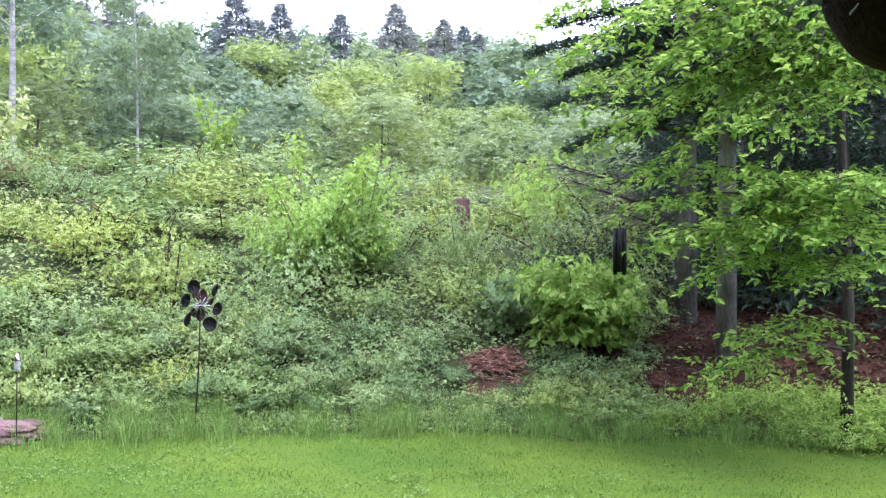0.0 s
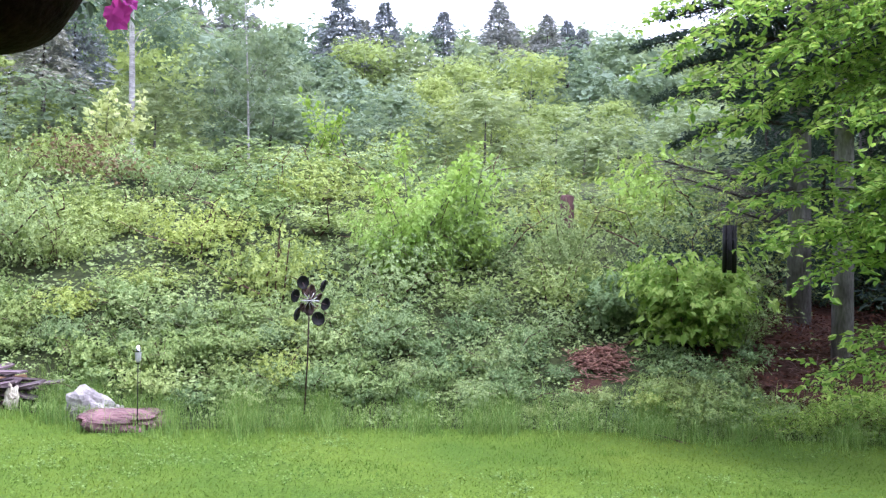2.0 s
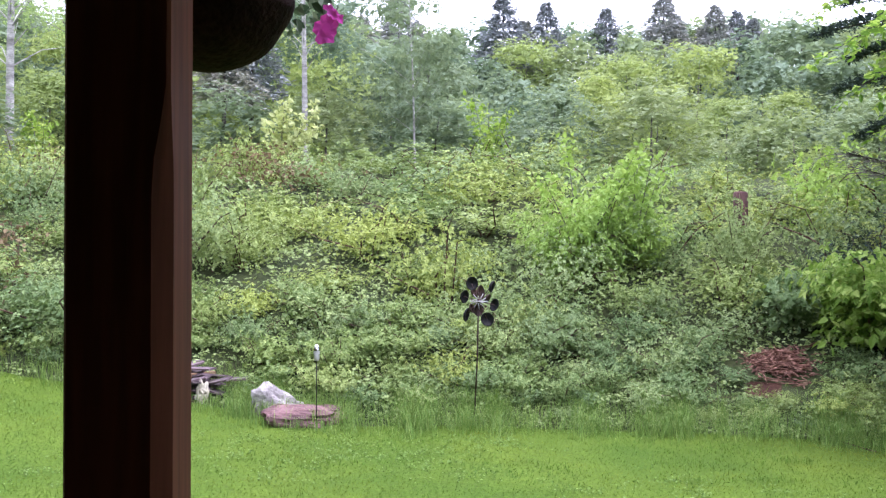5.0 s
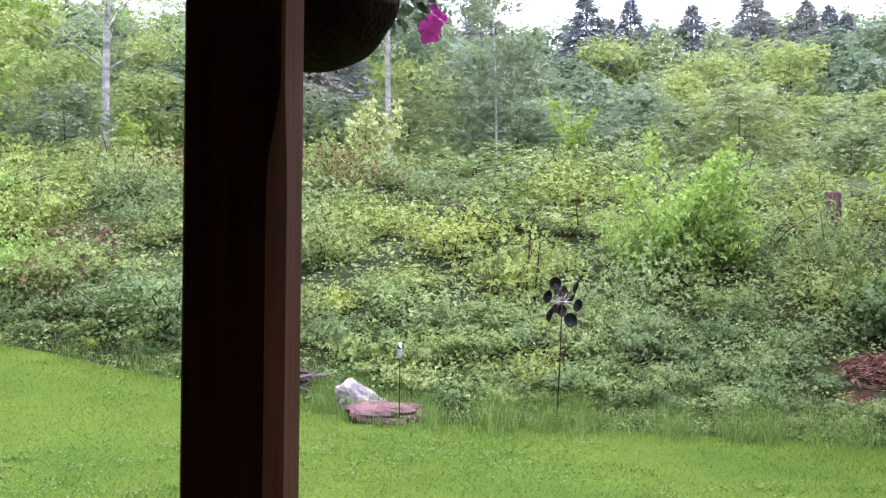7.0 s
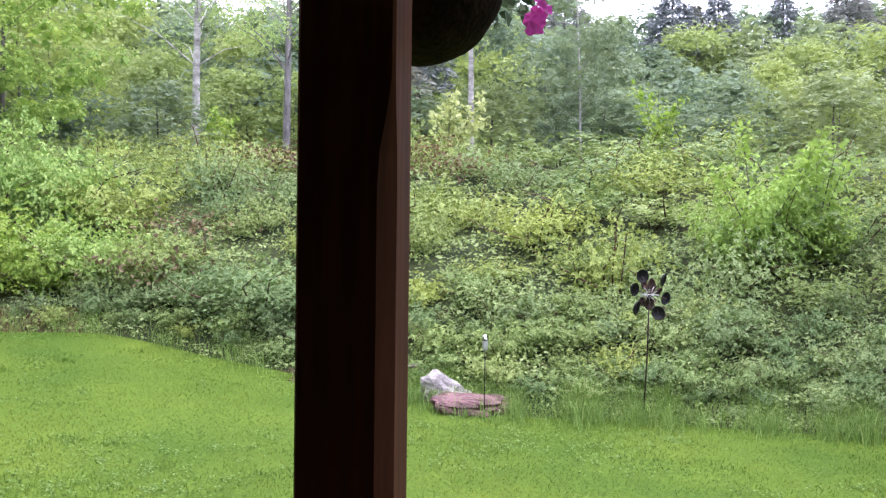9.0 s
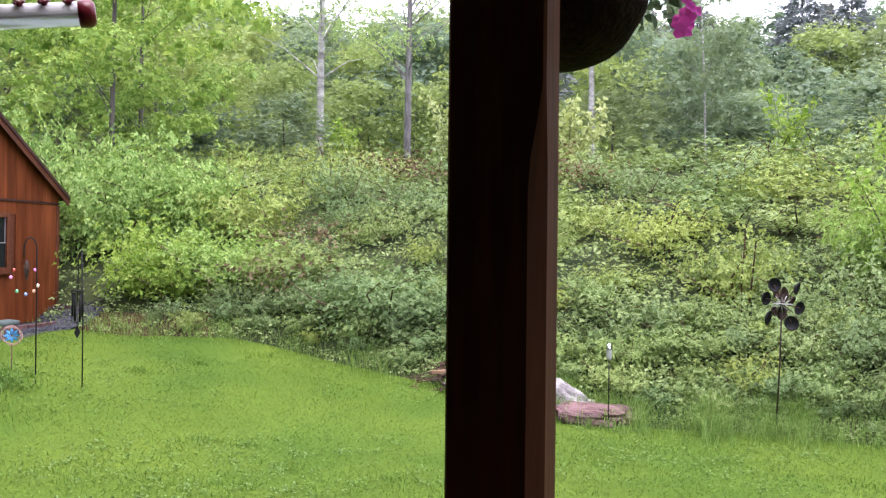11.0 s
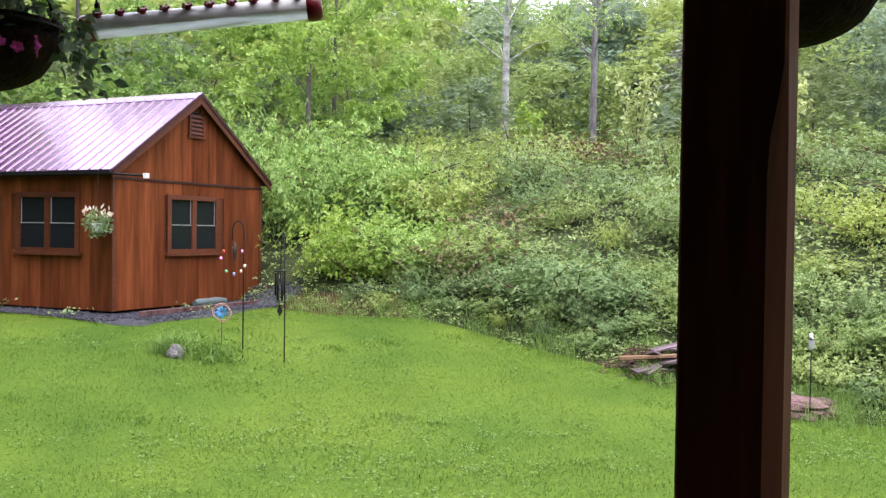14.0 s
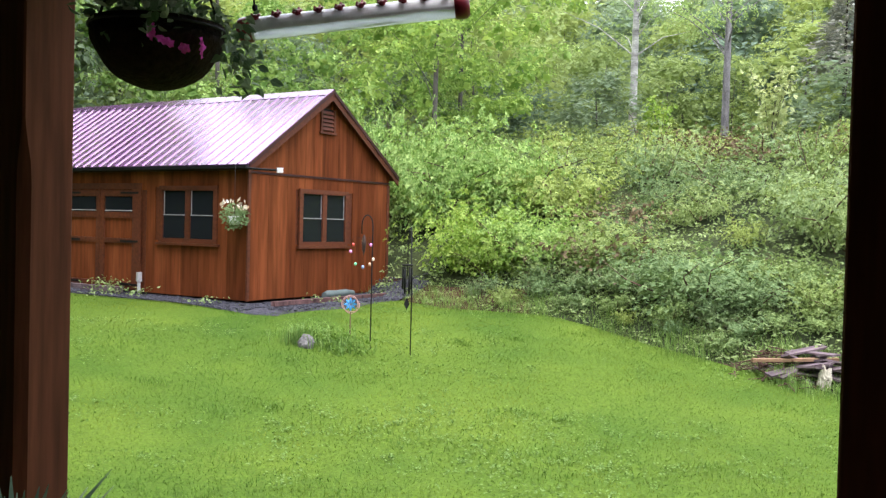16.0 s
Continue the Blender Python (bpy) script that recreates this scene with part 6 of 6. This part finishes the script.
def hillside():
    rng = random.Random(5)
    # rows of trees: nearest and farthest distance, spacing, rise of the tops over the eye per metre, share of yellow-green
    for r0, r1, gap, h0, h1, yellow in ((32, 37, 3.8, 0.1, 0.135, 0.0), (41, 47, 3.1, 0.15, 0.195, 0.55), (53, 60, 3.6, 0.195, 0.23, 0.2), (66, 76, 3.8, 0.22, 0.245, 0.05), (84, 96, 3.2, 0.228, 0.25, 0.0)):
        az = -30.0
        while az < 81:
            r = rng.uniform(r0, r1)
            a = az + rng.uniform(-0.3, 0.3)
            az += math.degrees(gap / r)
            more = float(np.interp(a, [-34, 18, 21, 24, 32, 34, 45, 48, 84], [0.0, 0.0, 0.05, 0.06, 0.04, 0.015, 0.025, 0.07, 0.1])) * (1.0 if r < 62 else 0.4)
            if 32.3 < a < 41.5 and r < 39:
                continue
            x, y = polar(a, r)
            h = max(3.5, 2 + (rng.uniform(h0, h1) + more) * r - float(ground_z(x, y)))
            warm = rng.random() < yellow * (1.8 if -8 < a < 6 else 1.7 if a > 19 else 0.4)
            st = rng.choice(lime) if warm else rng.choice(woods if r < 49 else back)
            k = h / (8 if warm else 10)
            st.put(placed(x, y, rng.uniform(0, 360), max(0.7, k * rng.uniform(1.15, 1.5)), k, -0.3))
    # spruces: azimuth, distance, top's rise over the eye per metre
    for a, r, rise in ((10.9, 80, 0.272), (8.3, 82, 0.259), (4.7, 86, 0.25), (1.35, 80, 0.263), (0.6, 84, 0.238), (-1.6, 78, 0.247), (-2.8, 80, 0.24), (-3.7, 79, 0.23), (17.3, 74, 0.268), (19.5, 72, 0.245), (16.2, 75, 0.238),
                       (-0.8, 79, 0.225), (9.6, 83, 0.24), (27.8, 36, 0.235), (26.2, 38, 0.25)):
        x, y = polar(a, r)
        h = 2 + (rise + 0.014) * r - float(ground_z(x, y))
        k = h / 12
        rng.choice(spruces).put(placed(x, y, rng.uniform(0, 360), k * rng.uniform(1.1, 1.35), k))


hillside()
# unseen trees added beyond the shed: the first five mirror in its roof
# the other eight, facing the shed's front, keep sky light off it
for x, y, k in ((-26.5, -2.0, 0.85), (-27.0, 1.0, 0.8), (-25.9, 5.0, 0.96), (-27.0, 7.4, 0.94), (-27.5, 3.0, 1.05), (-22.0, -4.0, 1.7), (-16.5, -5.5, 1.75), (-11.0, -8.0, 1.7), (-19.0, -10.0, 2.0), (-12.5, -12.0, 2.0), (-25.0, -7.0, 2.0), (-19.3, -4.6, 2.1), (-13.8, -7.0, 2.1)):
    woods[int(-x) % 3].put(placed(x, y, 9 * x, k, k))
# ring of trees added behind the house, out of view, to block sky
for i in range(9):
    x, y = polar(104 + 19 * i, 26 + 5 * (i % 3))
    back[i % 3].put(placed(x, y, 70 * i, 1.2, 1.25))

# birches standing over the bank
birch = dict(leaf=0.1, count=9500, mat=M_AIRY, trunk_r=0.15, clumps=60, limbs=30, flat=0.4, heart=0)
lone("birch_tree", broadleaf_meshes(301, 15, 4.6, 5.0, bark=M_BIRCH, bend=0.5, **birch), -22.9, 27.8, 40, "tall white-barked birch with thin airy foliage")
lone("birch_tree", broadleaf_meshes(302, 15, 4.4, 5.2, bark=M_HEMBARK, bend=0.3, **birch), -21.3, 31.4, 120, "tall grey-barked birch with thin airy foliage")
lone("birch_tree", broadleaf_meshes(303, 11, 2.5, 4.0, leaf=0.1, count=8000, mat=M_HAZYWOODS, bark=M_BIRCH, trunk_r=0.1, clumps=60, limbs=24), -11.75, 27.6, 10, "pale-trunked leafy tree behind the bank")
lone("birch_tree", broadleaf_meshes(304, 8, 2.2, 2.2, leaf=0.11, count=6500, mat=M_HAZYWOODS, bark=M_BIRCH, trunk_r=0.04, clumps=40, limbs=14), -8.75, 29.7, 10, "thin pale-trunked tree behind the bank")
lone("broadleaf_tree", broadleaf_meshes(305, 12, 4.5, 0.9, leaf=0.115, count=20000, mat=M_NEARWOODS, bark=M_BARK, trunk_r=0.08, clumps=120, limbs=12, flat=0.5, heart=22, small=(0.12, 0.24)), -22.0, 17.5, 10, "large leafy tree behind the shed")
lone("broadleaf_tree", broadleaf_meshes(306, 11, 4.2, 0.9, leaf=0.115, count=20000, mat=M_NEARWOODS, bark=M_BARK, trunk_r=0.08, clumps=120, limbs=12, flat=0.5, heart=22, small=(0.12, 0.24)), -25.0, 12.0, 10, "large leafy tree behind the shed")
lone("broadleaf_tree", broadleaf_meshes(307, 11, 4.0, 0.9, leaf=0.115, count=16000, mat=M_NEARWOODS, bark=M_BARK, trunk_r=0.08, clumps=110, limbs=12, flat=0.5, heart=20, small=(0.12, 0.24)), -25.5, 21.5, 10, "leafy tree on the bank beyond the shed")

# stands out of view, added for the left of the roof to reflect
lone("broadleaf_tree", broadleaf_meshes(308, 9.6, 4.2, 2.0, leaf=0.17, count=9000, mat=M_NEARWOODS, bark=M_BARK, trunk_r=0.2, clumps=110, limbs=16, flat=0.5, heart=18, small=(0.12, 0.24)), -26.5, 6.0, 10, "large leafy tree beyond the shed")

# hemlocks of the wood's edge
HEM = dict(mat=M_HEMLOCK, bark=M_HEMBARK, start=0.22, tiers=26, droop=0.22, limb_seen=True, skirt=0.2)
fine = Stock(make_tree("hemlock_tree", spruce_meshes(320, 14, 3.6, 30000, leaf=0.125, trunk_r=0.13, **HEM), "tall dark hemlock with a bare grey lower trunk", "hemlocks at the wood's edge"))
coarse = Stock(make_tree("hemlock_tree", spruce_meshes(321, 14, 3.6, 8000, leaf=0.19, trunk_r=0.14, **HEM), "tall dark hemlock with a bare grey lower trunk", "hemlocks at the wood's edge"))
# the last four, mostly out of view, are added to block light
for i, (x, y, k) in enumerate(((4.115, 12.33, 1.0), (3.95, 13.65, 1.22), (6.75, 15.4, 1.05), (7.4, 13.6, 1.0), (6.6, 18.5, 1.1), (9.2, 17.5, 1.1), (6.0, 22.5, 1.1), (11.0, 14.0, 1.1), (12.0, 17.5, 1.1), (10.5, 21.0, 1.1), (8.4, 25.5, 1.2))):
    (fine if i < 2 else coarse).put(placed(x, y, 47 * i, k, 1.0))

young = Stock(make_tree("young_hemlock", spruce_meshes(330, 4.2, 1.5, 3600, M_HEMLOCK, M_DARKBARK, start=0.08, leaf=0.14, tiers=16, trunk_r=0.05, droop=0.2), "dark young hemlock growing in the shade of the wood", "young hemlocks"))
for i, (x, y, k) in enumerate(((6.3, 13.6, 1.1), (8.2, 15.2, 1.2), (5.2, 16.6, 1.0), (7.3, 17.0, 1.25), (6.9, 11.9, 0.9), (9.8, 14.2, 1.2), (5.6, 19.4, 1.2), (8.6, 20.0, 1.3), (5.4, 14.2, 0.8), (4.9, 15.2, 0.9), (6.2, 15.2, 1.1), (4.6, 18.0, 1.0), (8.0, 18.4, 1.4), (10.2, 16.0, 1.4), (6.3, 21.4, 1.4), (9.4, 12.9, 1.2))):
    young.put(placed(x, y, 61 * i, k, k))

sb = make_bush("leafy_shrub", bush_meshes(105, 0.1, 1200, M_BRAMBLE, 0.6), "leafy green shrub at the foot of the broken stump")
sb.matrix_world = placed(0.845, 17.0, 20, 0.7, 1.7, -0.05)
# bushes of near-black needles added in place of the hollow's deep shade
hb = Stock(make_bush("hemlock_bush", bush_meshes(104, 0.07, 3000, M_HEMLOCK, 0.4, canes=60), "dark low bush standing in for the shaded hollow under the hemlocks", "hemlock bushes"))
for x_, y_, s_, t_ in ((2.75, 15.9, 0.95, 1.15), (2.95, 14.9, 0.7, 1.0), (3.3, 14.2, 0.6, 0.9), (3.6, 15.7, 0.9, 1.3), (2.1, 16.4, 0.6, 0.8), (4.6, 14.6, 0.8, 1.1)):
    hb.put(placed(x_, y_, 70 * x_, s_, s_ * t_))


def dead_limb():
    """Bare grey branches reaching out from the hemlock, low down."""
    rng = random.Random(17)
    ob = thing("dead_branch", Matrix.Translation((3.95, 13.5, 0)), "bare dead hemlock branches reaching out over the brambles", "branch")
    for z, dx, dy, dz in ((3.0, -1.9, -1.2, 0.05), (3.25, -2.0, -0.4, 0.1), (2.75, -1.4, -1.6, -0.1)):
        a, b = Vector((-0.15, 0, z)), Vector((dx, dy, z + dz))
        mid = (a + b) / 2 + Vector((0, 0, -0.14))
        limb = part("limb", Geo().tube([a, mid + Vector((0.1, 0, -0.06)), b], [0.028, 0.018, 0.005], 6), M_DARKBARK, ob)
        g = Geo()
        for k in range(120):
            t = rng.uniform(0.2, 1)
            p = a.lerp(b, t) + Vector((0, 0, -0.14 * 4 * t * (1 - t)))
            q = p + Vector((rng.uniform(-0.5, 0.2), rng.uniform(-0.45, 0.45), rng.uniform(-0.14, 0.16)))
            g.tube([p, (p + q) / 2 + Vector((0, 0, 0.03)), q], [0.005, 0.0035, 0.002], 4, False)
        tagged(part("twig_spray", g, M_BARK, limb), kind="stuff")


dead_limb()


def hemlock_boughs():
    """Dark drooping boughs of needles that reach out from the hemlock, high up."""
    rng = np.random.default_rng(77)
    for z, dx, dy, dz in ((3.9, -1.7, 0.3, -0.25), (4.3, -2.1, -0.2, -0.1), (4.7, -1.8, 0.5, 0.05), (5.05, -2.3, 0.0, -0.05), (5.4, -1.9, 0.4, 0.1), (5.8, -2.2, -0.2, 0.0), (5.1, -1.0, -0.6, 0.0), (4.2, -0.9, -0.7, -0.1)):
        ob = thing("hemlock_bough", Matrix.Translation((3.95, 13.5, z)), "dark drooping hemlock bough reaching out from its trunk", "branch", "hemlock boughs")
        tip = Vector((dx, dy, dz))
        rise = Vector((0, 0, 0.22))
        part("limb", Geo().tube([(-0.12, 0, 0), tip * 0.5 + rise, tip], [0.035, 0.02, 0.004], 6), M_DARKBARK, ob)
        side = Vector((-dy, dx, 0)).normalized()
        at = []
        for k in range(34):
            t = 0.18 + 0.82 * k / 33
            root = tip * t + rise * (4 * t * (1 - t))
            reach = (0.75 * (1 - t) + 0.16) * rng.uniform(0.6, 1.1) * (1 if k % 2 else -1)
            q = np.sort(rng.uniform(0, 1, 46))[:, None]
            lie = np.array(root)[None] + q * np.array(side * reach + tip.normalized() * abs(reach) * 0.5)[None]
            lie[:, 2] -= (q[:, 0] ** 2) * 0.28 * abs(reach)
            at.append(lie + rng.normal(size=lie.shape) * (0.035, 0.035, 0.018))
        tagged(part("needle_spray", leaves("needle_spray", rng, np.concatenate(at), 0.085, M_HEMLOCK, up=1.6, width=0.3), M_HEMLOCK, ob), kind="stuff")


hemlock_boughs()


def big_chime():
    top = Vector((2.452, 11.24, 2.4))
    ob = thing("wind_chime", Matrix.Translation(top), "large black wind chime hanging from a hemlock branch", "wind chime")
    part("cord", Geo().tube([(0, 0, 0), (0.02, 0.3, 0.4)], 0.004, 5), M_DARK, ob)
    part("ring", Geo().lathe([(0.06, -0.16), (0.075, -0.165), (0.075, -0.185), (0.06, -0.19)], 16), M_DARK, ob)
    for k in range(6):
        t = k * math.pi / 3 + 0.3
        x, y = 0.062 * math.cos(t), 0.062 * math.sin(t)
        part("chime_tube", Geo().tube([(x, y, -0.01 * (k % 2)), (x, y, -0.5 - 0.03 * (k % 3))], 0.027, 12), M_DARK, ob, "black metal tube")


big_chime()


def beech():
    """A slim beech whose long level sprays of bright leaves reach over the wood's edge."""
    rng = np.random.default_rng(401)
    base = np.array(spot(4.72, 10.16))
    ob = thing("beech_tree", Matrix.Translation(Vector(base)), "young beech with long level sprays of bright green leaves", "tree")
    h = 7.5
    part("trunk", Geo().tube([(0, 0, -0.2), (0.03, 0.02, 1.5), (-0.05, 0.05, 3.5), (0.05, 0, h)], [0.075, 0.06, 0.045, 0.015], 10), M_DARKBARK, ob)
    # branch tips: azimuth, rise per metre, distance from the porch
    tips = [(-9.0, 0.165, 9.8), (-10.4, 0.12, 9.9), (-12.0, 0.085, 9.7), (-13.4, 0.15, 9.5), (-12.8, 0.055, 9.6), (-7.3, 0.2, 9.6), (-11.0, 0.165, 9.4), (-9.4, 0.225, 9.9), (-13.0, 0.25, 9.6), (-14.6, 0.195, 9.3), (-12.4, 0.13, 10.0), (-15.2, 0.11, 9.6), (-18.3, 0.135, 9.1), (-14.0, 0.012, 9.6), (-15.6, 0.025, 9.1),
            (-17.0, -0.015, 9.1), (-17.0, -0.125, 9.4), (-19.6, -0.09, 9.2), (-21.6, 0.025, 8.6), (-18.7, 0.035, 9.1), (-23.3, 0.2, 8.7), (-20.3, 0.24, 9.1), (-24.4, 0.08, 8.6),
            (-22.3, 0.125, 8.9), (-26.0, 0.165, 8.8), (-17.2, 0.265, 9.4), (-15.7, 0.22, 9.5),
            (-22.5, 0.05, 8.8), (-25.0, 0.02, 8.8), (-20.4, 0.075, 8.9), (-24.0, -0.02, 8.9), (-26.0, 0.07, 8.7), (-8.4, 0.255, 10.4), (-6.9, 0.245, 10.6)]
    for k in range(9):
        tips.append((rng.uniform(-26, -18.5), rng.uniform(0.05, 0.26), rng.uniform(8.7, 9.9)))
    for k in range(9):
        tips.append((rng.uniform(-36, -23), rng.uniform(-0.04, 0.33), rng.uniform(8.6, 12.5)))
    at, outs = [], []
    for a, rise, r in tips:
        x, y = polar(a, r)
        tip = np.array([x, y, 2 + rise * r]) - base
        z0 = tip[2] + 1.2 if rise > 0.1 else max(0.8, tip[2] * 0.85 + 0.35)
        s = np.array([0, 0, z0])
        L = np.linalg.norm(tip - s)
        mid = (s + tip) / 2 + np.array([0, 0, 0.16 * L])
        f = lambda t: ((1 - t) ** 2)[:, None] * s + (2 * t * (1 - t))[:, None] * mid + (t ** 2)[:, None] * tip
        t = np.linspace(0, 1, 6)
        br = part("branch", Geo().tube([tuple(p) for p in f(t)], list(np.linspace(0.017, 0.003, 6)), 6, False), M_DARKBARK, ob)
        d = unit(tip - s)
        side = unit(np.cross(d, np.array([0, 0, 1.0])))
        # side twigs, each carrying two ranks of leaves
        tw = Geo()
        nt_ = 18
        for j in range(nt_):
            q = 0.25 + 0.75 * (j + rng.uniform(0, 1)) / nt_
            p = f(np.array([q]))[0]
            w = (1.12 - q) * min(L, 2.6) * 0.25 + 0.13
            sg = 1 if j % 2 else -1
            end = p + side * sg * w + d * w * 0.75 + np.array([0, 0, -0.22 * w + rng.normal() * 0.1])
            tw.tube([tuple(p), tuple(end)], [0.005, 0.002], 4, False)
            n = int(9 + 40 * w)
            u = np.linspace(0.06, 1.03, n) + rng.normal(size=n) * 0.02
            along = unit(end - p)
            flank = unit(np.cross(along, np.array([0, 0, 1.0])))
            rank = np.where(np.arange(n) % 2 == 0, 1.0, -1.0)[:, None]
            at.append(p + (end - p) * u[:, None] + np.array([0, 0, -0.05]) * (u ** 2)[:, None] + rng.normal(size=(n, 3)) * np.array([0.022, 0.022, 0.02]))
            outs.append(along * 0.6 + flank * rank * 0.85 + np.array([0, 0, -0.25]) + rng.normal(size=(n, 3)) * 0.2)
        tagged(part("twig_spray", tw, M_DARKBARK, br), kind="stuff")
    at, outs = np.concatenate(at), np.concatenate(outs)
    part("foliage", leaves("foliage", rng, at, 0.088, M_BEECH, full=True, up=1.5, width=0.5, out=outs * 2.2, droop=0.45), M_BEECH, ob, "bright green beech leaves")


beech()
